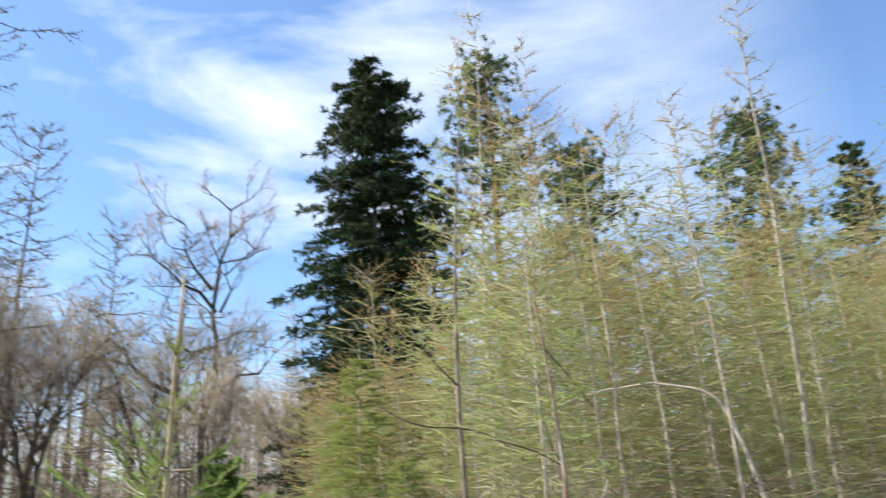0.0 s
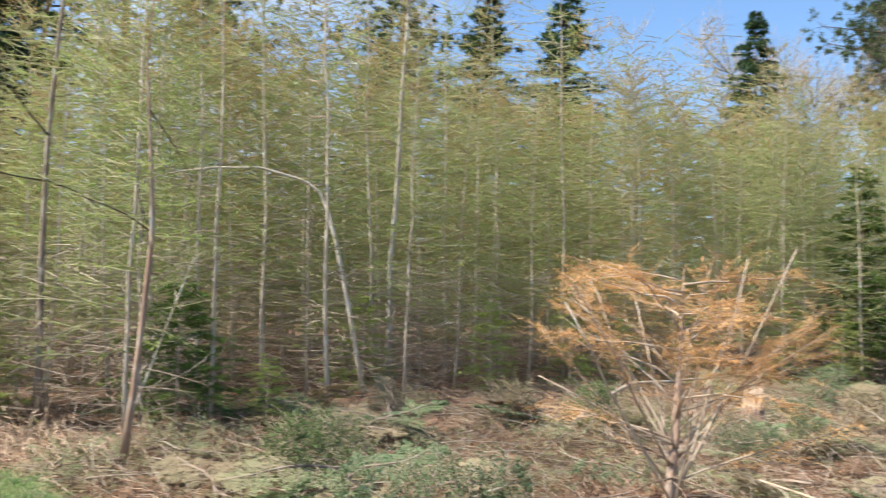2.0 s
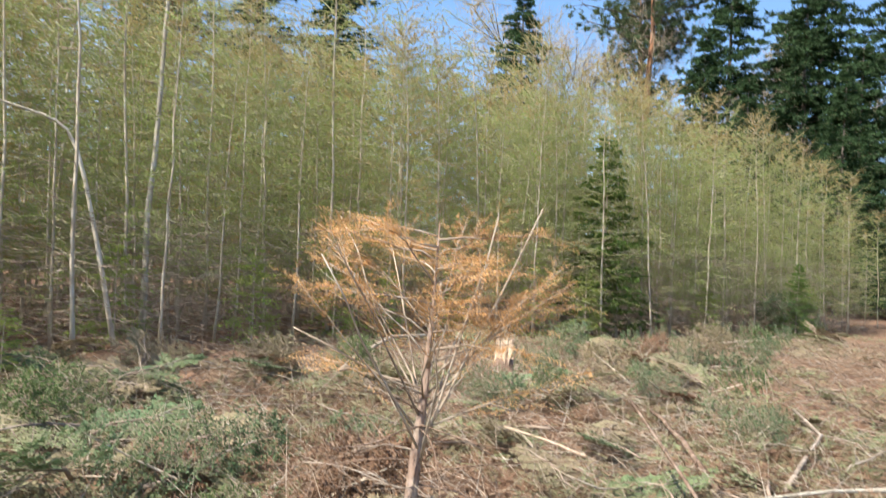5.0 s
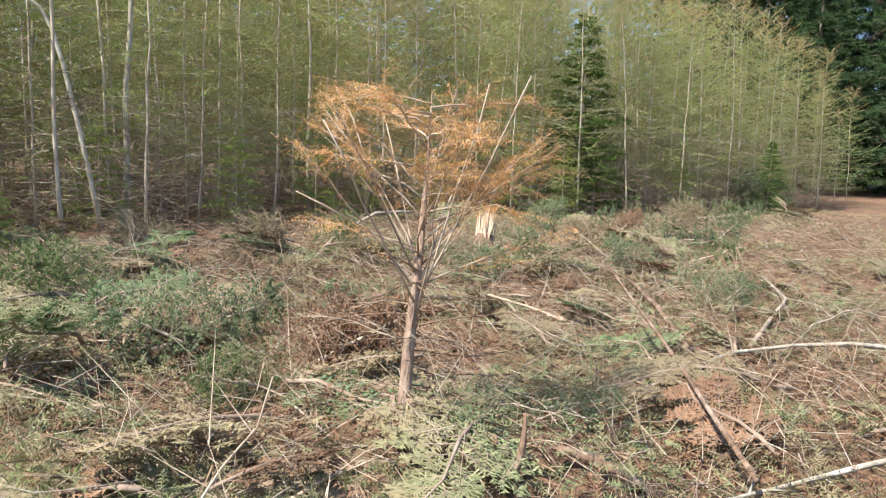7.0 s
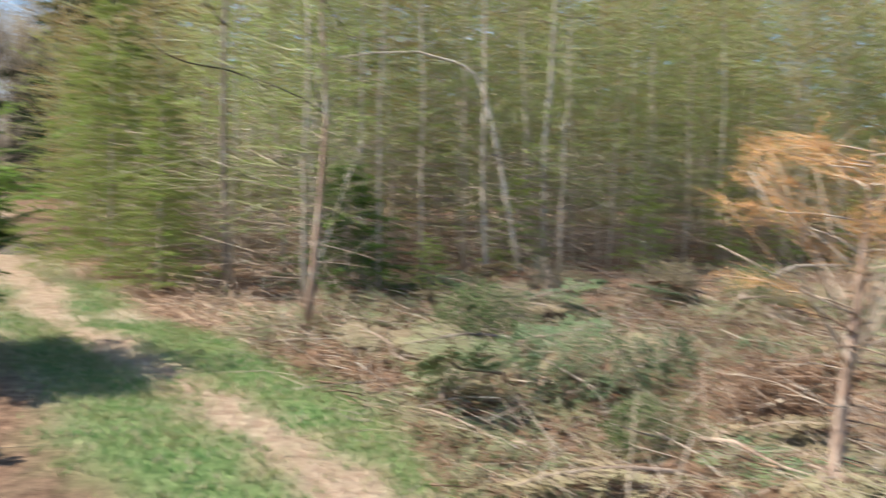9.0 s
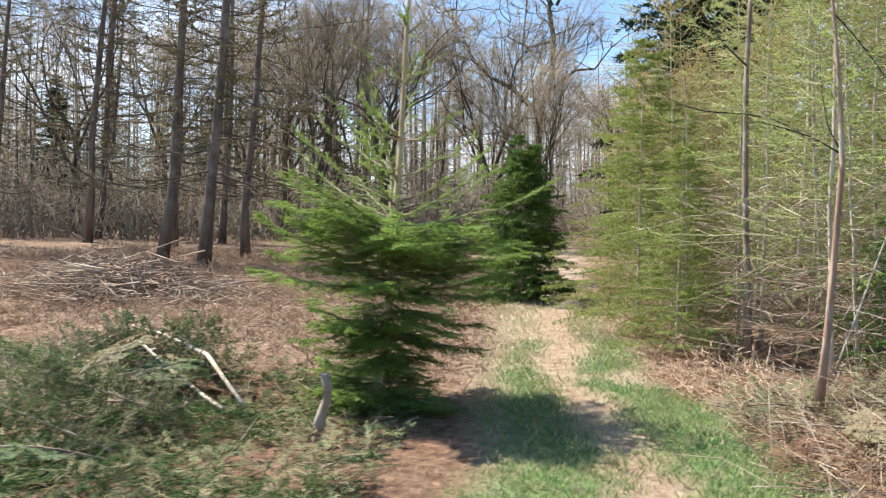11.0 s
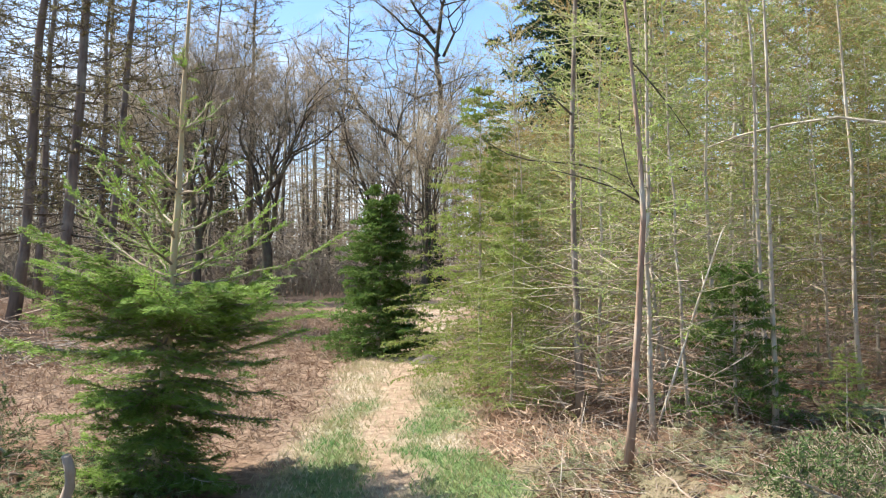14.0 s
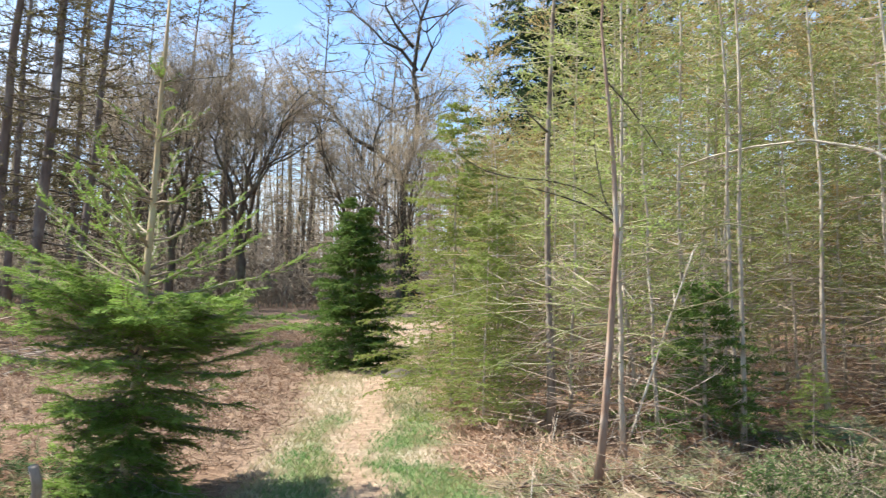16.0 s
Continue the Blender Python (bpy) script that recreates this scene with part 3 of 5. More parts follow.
for k, key in enumerate(("track", "grass", "fern", "rut")):
    at = g_mesh.attributes.new(key, "FLOAT", "POINT")
    at.data.foreach_set("value", kinds[:, k].copy())


def ground_material():
    m, nt, out = nodes_of("forest_floor")

    def kind(key):
        a = nt.nodes.new("ShaderNodeAttribute")
        a.attribute_name = key
        return a.outputs["Fac"]

    fine = noisy(nt, 9.0, 8.0, 0.35, 0.65, None, 0.7)
    mid = noisy(nt, 1.6, 5.0, 0.38, 0.62)
    floor = mixed(nt, mid, mixed(nt, fine, (0.13, 0.07, 0.045), (0.40, 0.24, 0.155)), mixed(nt, fine, (0.11, 0.07, 0.045), (0.33, 0.22, 0.14)))
    fern = mixed(nt, fine, (0.19, 0.122, 0.083), (0.40, 0.285, 0.195))
    track = mixed(nt, mid, mixed(nt, fine, (0.40, 0.32, 0.22), (0.62, 0.53, 0.40)), (0.36, 0.25, 0.17))
    green = mixed(nt, fine, (0.11, 0.18, 0.06), (0.23, 0.30, 0.115))
    col = mixed(nt, kind("fern"), floor, fern)
    col = mixed(nt, kind("track"), col, track)
    col = mixed(nt, kind("grass"), col, green)
    col = mixed(nt, kind("rut"), col, mixed(nt, fine, (0.32, 0.21, 0.14), (0.54, 0.41, 0.28)))
    bs = nt.nodes.new("ShaderNodeBsdfPrincipled")
    bs.inputs["Roughness"].default_value = 0.95
    bs.inputs["Specular IOR Level"].default_value = 0.1
    bp = nt.nodes.new("ShaderNodeBump")
    bp.inputs["Strength"].default_value, bp.inputs["Distance"].default_value = 0.8, 0.05
    nt.links.new(fine, bp.inputs["Height"])
    nt.links.new(bp.outputs[0], bs.inputs["Normal"])
    nt.links.new(col, bs.inputs["Base Color"])
    nt.links.new(bs.outputs[0], out.inputs[0])
    return m


g_mesh.materials.append(ground_material())
tagged(new("ground", g_mesh), "brown woodland clearing floor crossed by a grassy straw-coloured track", "ground", kind="structure")

# ---- larch thicket ----
GREEN_LARCH = "slender young larch with a pale stem and fresh green needle tufts"
SPARSE_LARCH = "slender young larch with a bare lower stem and sparse twigs"
BROWN_LARCH = "slender young larch with yellow-brown budding shoots"
larch_kinds = []
for n in range(9):
    near, brown, sparse = n < 4 or n > 6, n in (3, 6), n > 6
    larch_kinds.append(larch(20 + n, 6.6, 1.35 if sparse else 1.6, 0.053, 66 if sparse else 92 if near else 64, 9 if near else 8, 14 if near else 10,
                             0.04 if near else 0.12, 0.26 if sparse else 0.13, None, M_larch_brown if brown else M_larch_leaf, 0.019 if near else 0.032,
                             SPARSE_LARCH if sparse else BROWN_LARCH if brown else GREEN_LARCH,
                             leafwidth=0.016 if near else 0.026, twig_len=0.55, twig_r=0.0036 if near else 0.005, taper=0.45))
larch_kinds.append(larch(45, 6.6, 0.9, 0.055, 34, 8, 5, 0.1, 0.6, None, M_larch_leaf, 0.026, "thin nearly bare young larch stem", leafwidth=0.018, twig_len=0.35, twig_r=0.0035))
used = {}


def plant(kind, m, group):
    """The first use takes the built tree itself, further ones take copies."""
    if kind not in used:
        used[kind] = 1
        larch_kinds[kind].matrix_basis = m
        ob = larch_kinds[kind]
    else:
        sc = larch_kinds[kind].scale[0]
        ob = copy_thing(larch_kinds[kind], m @ Matrix.Scale(1 / sc, 4))
    tagged(ob, group=group)
    return ob


# stems at the edge of the thicket: place, lean per metre, height
EDGE = [(1.35, 10.83, -0.017, 0.002, 7.0), (3.0, 11.3, -0.058, 0.014, 7.6), (4.45, 13.66, -0.049, 0.016, 8.2), (4.43, 12.16, -0.007, 0.003, 6.2),
        (6.53, 15.46, -0.042, 0.017, 8.2), (7.6, 15.16, -0.044, 0.02, 7.8), (8.85, 14.84, -0.026, 0.015, 9.0), (10.32, 16.05, -0.037, 0.022, 8.0),
        (11.66, 16.31, -0.038, 0.027, 8.0), (12.63, 14.55, -0.048, 0.041, 7.8), (15.69, 15.6, -0.038, 0.038, 8.0), (17.79, 16.39, -0.021, 0.02, 7.4),
        (18.91, 16.32, -0.012, 0.014, 7.4), (16.24, 12.58, -0.051, 0.062, 6.4), (20.86, 12.8, -0.023, 0.037, 6.0), (-1.87, 12.99, -0.019, -0.003, 5.6),
        (-0.53, 11.28, 0.01, 0.001, 5.6), (0.51, 10.5, -0.07, 0.002, 5.4), (0.7, 12.24, -0.019, 0.0, 7.4), (1.3, 11.79, -0.04, 0.003, 7.2), (2.39, 12.76, -0.047, 0.007, 7.8)]
taken = []
for n, (x, y, lx, ly, h) in enumerate(EDGE):
    plant(9 if n in (0, 1, 19) else 7 + n % 2, stand(x, y, n * 77, (lx, ly), h / 6.6), "larch thicket")
    taken.append((x, y))
taken += [(1.9, 12.2), (0.17, 8.06), (-0.64, 10.4), (3.82, 12.2), (4.25, 12.5), (16, 14.2), (0.96, 11.2), (3.3, 12.0), (2.6, 11.8), (3.7, 11.2), (3.4, 11.6), (2.2, 12.2), (-2.1, 12.2)]
spot = random.Random(5)
tries = 0
while len(taken) < 330 and tries < 16000:
    tries += 1
    x, y = spot.uniform(-9, 30), spot.uniform(9.2, 30)
    if not in_thicket(x, y) or y > (thicket_front(x) if x > -2.9 else 13) + 13:
        continue
    depth = y - (thicket_front(x) if x > -2.9 else 13)
    near = 0.78 if depth < 4 else 1.0
    if any((x - a) ** 2 + (y - b) ** 2 < near * near for a, b in taken):
        continue
    taken.append((x, y))
    h = spot.uniform(5.2, 6.6) + 0.13 * depth
    if x > 22:
        h *= 1 - 0.05 * (x - 22)
    if x < 0:
        h *= 0.8 if x > -1 else 0.68
    brown = spot.random() < (0.08 if depth < 4 else 0.4)
    plant((3 if brown else spot.choice((0, 1, 2))) if depth < 2.5 else (6 if brown else spot.choice((4, 5))), stand(x, y, spot.uniform(0, 360), (-0.03 + spot.gauss(0, 0.02), spot.gauss(0, 0.02)), h / 6.6), "larch thicket")

# single stems that stand out at the edge
thin = larch(61, 5.4, 0.9, 0.066, 26, 9, 8, 0.3, 0.32, M_pink_bark, M_larch_leaf, 0.024, "thin pink-brown larch stem with few sparse branches, leaning",
             trunk_pts=[(0, 0, 0), (0.05, 0, 0.61), (0.09, -0.01, 1.27), (0.13, -0.01, 2.07), (0.10, 0, 2.6), (0.05, 0, 3.14), (-0.01, 0, 3.74), (0.03, 0, 4.6), (0.05, 0, 5.4)])
put(thin, 0.17, 8.06)


def dark_limb(tree, pairs, r):
    sh = Shape()
    q = np.array([(0.95 * a, 0.31 * a, b) for a, b in pairs])
    t, k = np.linspace(0, 1, 9), np.linspace(0, 1, len(q))
    q = np.stack([np.interp(t, k, q[:, i]) for i in range(3)], 1)
    sh.tube(q, np.linspace(r, 0.003, 9), 5)
    ta, tb = sub_twigs(q, 7, 0.3, np.random.default_rng(4), 0.0)
    sh.spikes(ta, tb, 0.003)
    part("branch", sh, M_oak_bark, tree, "dark curved dead branch")


dark_limb(thin, [(0.13, 2.16), (0.02, 2.35), (-0.05, 2.7), (-0.06, 2.97)], 0.009)
dark_limb(thin, [(0.02, 3.3), (0.16, 3.15), (0.32, 2.95), (0.5, 2.7)], 0.009)
dark_limb(thin, [(0.12, 2.15), (-0.1, 2.28), (-0.35, 2.36), (-0.6, 2.42)], 0.009)
grey = larch(62, 8.0, 1.2, 0.085, 50, 13, 10, 0.10, 0.2, M_mottled_bark, M_larch_leaf, 0.024, "slim larch with a mottled grey-brown stem",
             trunk_pts=[(0, 0, 0), (-0.03, 0, 0.97), (-0.07, 0, 1.94), (-0.09, 0, 3.17), (-0.05, 0, 4.6), (0.05, 0, 6), (0.15, 0, 7), (0.18, 0, 8)])
put(grey, -0.6, 10.4)
dark_limb(grey, [(-0.09, 3.3), (-0.3, 3.5), (-0.5, 3.75), (-0.65, 4.0)], 0.014)
dark_limb(grey, [(-0.09, 2.78), (-0.5, 2.8), (-0.8, 2.88), (-1.15, 3.1)], 0.012)
dark_limb(grey, [(-0.09, 2.78), (0.2, 2.72), (0.45, 2.6), (0.7, 2.4)], 0.012)
bright = larch(63, 11.2, 1.1, 0.11, 46, 8, 4, 0.35, 0.4, M_pale_bark, M_larch_brown, 0.03, "tall pale stem with a thin bare top above the thicket", twig_r=0.006)
put(bright, 4.6, 13.4, 40, (0.03, 0.0))
tall = larch(64, 11.0, 1.1, 0.09, 46, 8, 4, 0.35, 0.4, M_larch_bark, M_larch_brown, 0.03, "tall slim larch with a thin bare top above the thicket", twig_r=0.006)
put(tall, -0.3, 14.0, 90, (0.015, 0.0))
put(copy_thing(tall, Matrix()), 0.9, 15.2, 200, (0.0, 0.0), 1.0)
put(copy_thing(tall, Matrix()), 4.2, 17.5, 130, (0.0, 0.0), 0.95)
bent = thing("bent_stem", "pale bare young stem bowed over into an arch", "tree")
bp_, bt_ = Shape(), Shape()
arc = np.array([(0, 0, -0.05), (-0.15, 0.04, 0.68), (-0.30, 0.09, 1.4), (-0.53, 0.15, 2.37), (-0.66, 0.19, 2.8), (-0.80, 0.22, 3.07), (-0.97, 0.26, 3.19),
                (-1.14, 0.29, 3.25), (-1.67, 0.40, 3.37), (-2.31, 0.49, 3.32), (-2.8, 0.53, 3.22), (-3.3, 0.55, 3.05)])
bp_.tube(arc, np.linspace(0.040, 0.010, len(arc)), 8)
ba, bb = sub_twigs(arc[6:], 26, 0.6, np.random.default_rng(3), -0.1)
bt_.spikes(ba, bb, 0.004)
part("stem", bp_, M_bow_bark, bent, "", True)
part("twig_growth", bt_, M_larch_twig, bent, kind="stuff")
put(bent, 3.82, 12.22)

# dry brushwood between the stems
brush = Shape()
bgen = np.random.default_rng(77)
bpos = np.stack([bgen.uniform(-5, 28, 52000), bgen.uniform(9, 21, 52000)], 1)
bpos = np.array([(a, b, ground_z(a, b)) for a, b in bpos if in_thicket(a, b) and b < thicket_front(a) + 6])
bup = bpos + np.array([0, 0, 1]) * 2.1 * bgen.random((len(bpos), 1)) ** 1.3
bway = bgen.normal(size=bpos.shape) * np.array([1, 1, 0.45])
brush.spikes(bup, bup + bway * 0.42, 0.0052)
bleaf = bgen.random(len(bup)) < 0.12
bgreen = Shape()
bgreen.needles(bup[bleaf], bup[bleaf] + bway[bleaf] * 0.3, 12, 0.045, 0.014, 0.6, 0.0, bgen)
tagged(new("low_growth", bgreen.mesh("low_growth", M_fresh_leaf)), "low green conifer shoots between the larch stems", "brush", kind="stuff")
tagged(new("dry_brush", brush.mesh("dry_brush", M_thin_twig)), "dry brown twigs tangled between the larch stems", "brush", kind="stuff")

# the hidden rows behind: a dense haze of twigs and shoots
back, backleaf = Shape(), Shape()
kpos = np.stack([bgen.uniform(-9, 32, 10000), bgen.uniform(13, 34, 10000)], 1)
kpos = np.concatenate([kpos, np.stack([bgen.uniform(-6, 20, 6000), bgen.uniform(13, 30, 6000)], 1)])
kpos = np.array([(a, b, ground_z(a, b)) for a, b in kpos if beside(a, b) > 1.6 and (a > 3 or b < 30 + a) and b > (thicket_front(a) if a > -2.9 else 13) + 4])
kup = kpos + np.array([0, 0, 1]) * (0.2 + np.interp(kpos[:, :1], [-6, -2, 1, 6, 14, 20, 30], [3.4, 5.0, 8.2, 9.0, 8.3, 6.6, 3.6]) * bgen.random((len(kpos), 1)) ** 0.65)
kway = bgen.normal(size=kpos.shape) * np.array([1, 1, 0.14]) - np.array([0, 0, 0.05])
back.spikes(kup, kup + kway * 0.9, 0.011)
backleaf.needles(kup, kup + kway * 0.9, 11, 0.06, 0.034, 0.7, 0.0, bgen)
rows = tagged(thing("thicket_depth", "dense young larches deeper in the thicket", "trees"), kind="stuff")
part("branchwork", back, M_larch_twig, rows, kind="stuff")
part("foliage", backleaf, M_deep_leaf, rows, kind="stuff")

# ---- spruces near the track ----
def young_spruce():
    """Boughs in tiers: thin rising ones on the leader, a broad middle, a gap, and a dense narrow foot."""
    gen = np.random.default_rng(81)
    tree = thing("spruce", "young spruce with a long bare leader beside the track", "tree")
    stem = Shape()
    pts = wobble((0, 0, -0.05), (0.03, 0.0, 3.9), 10, 0.008, gen)
    stem.tube(pts, np.linspace(0.044, 0.010, 10), 9)
    tiers = []                                       # height, length, rise, tip curve, fullness
    for n in range(60):
        tiers.append((gen.uniform(0.06, 0.84), gen.uniform(0.32, 0.66), gen.uniform(-0.25, 0.1), 0.12, 1.0))
    for n in range(14):
        tiers.append((gen.uniform(0.72, 0.98), gen.uniform(0.6, 1.0), gen.uniform(-0.3, -0.05), 0.15, 0.6))
    for n in range(66):
        tiers.append((gen.uniform(1.0, 1.62), gen.uniform(0.55, 1.25), gen.uniform(-0.15, 0.22), 0.2, 1.0))
    for z, m, length, rise in ((1.66, 6, 1.15, 0.3), (1.72, 4, 1.0, 0.35), (1.95, 5, 0.95, 0.35), (2.28, 5, 0.7, 0.35), (2.75, 4, 0.4, 0.6), (3.2, 4, 0.16, 0.7)):
        for _ in range(m):
            tiers.append((z + gen.normal() * 0.03, length * gen.uniform(0.75, 1.15), rise + gen.normal() * 0.1, 0.25, 0.36 if z < 1.9 else 0.13 if z < 2.5 else 0.06))
    for n, (z, length, rise, curve, full) in enumerate(tiers):
        wood, green = Shape(), Shape()
        f = min(z / 3.9 * 9, 8.99)
        k = int(f)
        br = limb(pts[k] + (pts[k + 1] - pts[k]) * (f - k), n * 2.4 + gen.normal() * 0.3, rise - curve * 0.5, length, curve, 7)
        br[1:] += gen.normal(size=(6, 3)) * 0.012
        wood.tube(br, np.linspace(0.011, 0.003, 7), 5)
        m = int((9 + 27 * full) * length)
        s = np.linspace(0.15, 0.97, m)
        q = np.minimum((s * 6).astype(int), 5)
        a = br[q] + (br[q + 1] - br[q]) * (s * 6 - q)[:, None]
        d = br[q + 1] - br[q]
        d /= np.linalg.norm(d, axis=1)[:, None]
        side = np.cross(d, [0, 0, 1.0]) * np.where(np.arange(m) % 2, 1, -1)[:, None]
        way = d * 0.75 + side * 0.7 + gen.normal(size=(m, 3)) * 0.12 - np.array([0, 0, 0.1 * full])
        b = a + way * ((0.14 + 0.3 * full * length * (1.0 - s)) * gen.uniform(0.6, 1.2, m))[:, None]
        wood.spikes(a, b, 0.003)
        near_up = np.array([0.0, 0.0, 1.0]) + gen.normal(size=(m, 3)) * 0.25
        green.comb(a, b, near_up, 18, 0.031, 0.013, gen)
        green.needles(a, b, 6, 0.024, 0.009, 0.6, 0.0, gen)
        if full > 0.5:
            for t in (0.3, 0.5, 0.7):
                sign = np.where(gen.random(m) < 0.5, 1, -1)[:, None]
                c = a + (b - a) * t
                e = c + (way * 0.7 + np.cross(way, [0, 0, 1.0]) * sign * 0.6 - np.array([0, 0, 0.15])) * np.linalg.norm(b - a, axis=1)[:, None] * 0.5
                green.comb(c, e, near_up, 10, 0.031, 0.013, gen)
        dense = 1.0 if full > 0.3 else 0.6 if full > 0.1 else 0.2
        green.comb(br[1:-1], br[2:], (0, 0, 1), int(20 * dense), 0.034, 0.014, gen)
        green.needles(br[1:-1], br[2:], int(22 * dense), 0.03, 0.013, 0.6, 0.0, gen)
        part("foliage", green, M_spruce_young, part("branch", wood, M_dead_twig, tree), kind="stuff")
    part("trunk", stem, M_leader, tree, "pale tan leader", True)
    return tree


put(young_spruce(), -3.15, 6.65, 20, (0.045, 0.02))
track_spruce = spruce(82, 3.0, 1.05, 0.09, 26, 9, 17, 20, 0.055, 0.018, M_spruce_mid, "dense dark green spruce at the edge of the track", leader=0.05, twig_len=0.34, loose=1.2, clear=0.02, power=0.62)
put(track_spruce, -5.0, 15.3, 0)
bush = spruce(83, 1.9, 1.15, 0.05, 15, 7, 11, 20, 0.045, 0.014, M_spruce_mid, "low bushy spruce under the larches", leader=0.1, twig_len=0.3)
put(bush, 0.96, 11.0)
mid_spruce = spruce(84, 5.2, 1.5, 0.1, 28, 6, 16, 18, 0.06, 0.019, M_spruce_mid, "green spruce standing among the young larches", leader=0.08, twig_len=0.4)
put(mid_spruce, 15.6, 13.6)
put(copy_thing(mid_spruce, Matrix()), 21.5, 12.0, 100, (0, 0), 0.42)
fresh = spruce(85, 5.4, 1.55, 0.07, 30, 6, 12, 15, 0.05, 0.02, M_fresh_leaf, "feathery light green young conifer at the track's edge", leader=0.06, twig_len=0.45, power=0.7)
put(fresh, -2.1, 11.7, 0, (0, 0), 0.78)
put(copy_thing(fresh, Matrix()), -1.4, 10.6, 120, (0, 0), 0.5)
put(copy_thing(fresh, Matrix()), -2.7, 14.6, 220, (0, 0), 0.66)
put(copy_thing(fresh, Matrix()), -2.4, 16.6, 300, (0, 0), 0.74)
seedling = spruce(86, 1.9, 0.75, 0.04, 11, 5, 9, 12, 0.045, 0.014, M_fresh_leaf, "small light green conifer at the edge of the thicket", leader=0.06, twig_len=0.35, power=0.7)
put(seedling, 4.0, 12.9)
for n, (x, y, sc) in enumerate(((6.4, 13.2, 0.35), (8.6, 14.2, 0.4), (9.8, 14.2, 0.3), (13.4, 13.6, 0.4), (14.3, 12.9, 0.35), (18.2, 12.5, 0.3), (22.5, 12.4, 0.35), (2.0, 10.6, 0.2), (11.3, 14.0, 0.35))):
    copy_thing(seedling, stand(x, y, 70 * n, (0, 0), 2.6 * sc))

# ---- tall trees behind ----
big = spruce(90, 22.5, 4.3, 0.6, 46, 8, 15, 22, 0.26, 0.07, M_dark_leaf, "tall dark old spruce towering over the thicket", clear=0.08, power=0.36, twig_len=1.0, droop=-0.15, loose=0.8, leader=0.01, bark=M_old_bark)
put(big, -4.7, 37.5)
fir = spruce(91, 17.0, 5.0, 0.4, 36, 8, 13, 16, 0.22, 0.06, M_dark_leaf, "tall dark fir behind the thicket", clear=0.06, power=0.9, twig_len=0.8, droop=-0.16, loose=1.0, bark=M_old_bark)
put(fir, 17.9, 38.0)
for n, (x, y, s) in enumerate(((21.5, 36.5, 1.02), (32.8, 35.5, 1.0), (38.8, 26.2, 1.1), (42.8, 23.5, 1.3), (27.0, 45, 0.85), (44.5, 20.0, 1.2), (14.5, 44.0, 0.9), (47.0, 28.0, 1.0), (-33, 41, 0.45), (-40, 36, 0.5), (-28, 46, 0.4), (-12, 38, 0.2), (35, 18, 0.62), (37.5, 15.5, 0.7), (39.5, 19.5, 0.75), (33.5, 21.5, 0.6), (41, 13, 0.8), (40.5, 23, 1.0), (44, 17, 1.1), (37, 26.5, 0.8), (-5.9, 36.5, 0.55), (-7.3, 38.0, 0.42))):
    copy_thing(fir, stand(x, y, 50 * n, (0, 0), s))
scots = pine(95, 23.5, 0.5, 0.62, 2.9, 24, "tall Scots pine with an orange trunk and a flat-topped crown")
put(scots, 1.2, 39.0)
put(pine(97, 22.5, 0.5, 0.6, 4.6, 42, "tall Scots pine with a wide crown over a bare orange trunk"), 39.6, 32.3, 200)
scots_b = pine(96, 18.0, 0.45, 0.5, 3.4, 30, "broad Scots pine with an open tufted crown")
put(scots_b, 12.9, 35.2)
for x, y, s, t in ((5.4, 37.0, 0.97, 60), (-2.0, 39.5, 0.92, 280), (44, 36, 1.1, 20)):
    copy_thing(scots_b, stand(x, y, t, (0, 0), s))

# ---- bare broadleaf wood ----
oak_a = oak(101, 3.6, 0.5, 4, 3.4, "old bare oak with spreading dark limbs", 0.4, 3, 0.05)
put(oak_a, -17.0, 32.0, 0, (0, 0), 0.82)
oak_b = oak(102, 3.4, 0.40, 4, 3.2, "bare broadleaf tree with a broad crown of fine twigs", 0.32, 3, 0.07)
put(oak_b, -19.4, 31.0, 0, (0, 0), 0.84)
oak_c = oak(104, 3.4, 0.32, 3, 3.4, "slim bare broadleaf tree at the back of the clearing", 0.3, 3, 0.08)
put(oak_c, -14.0, 37.0)


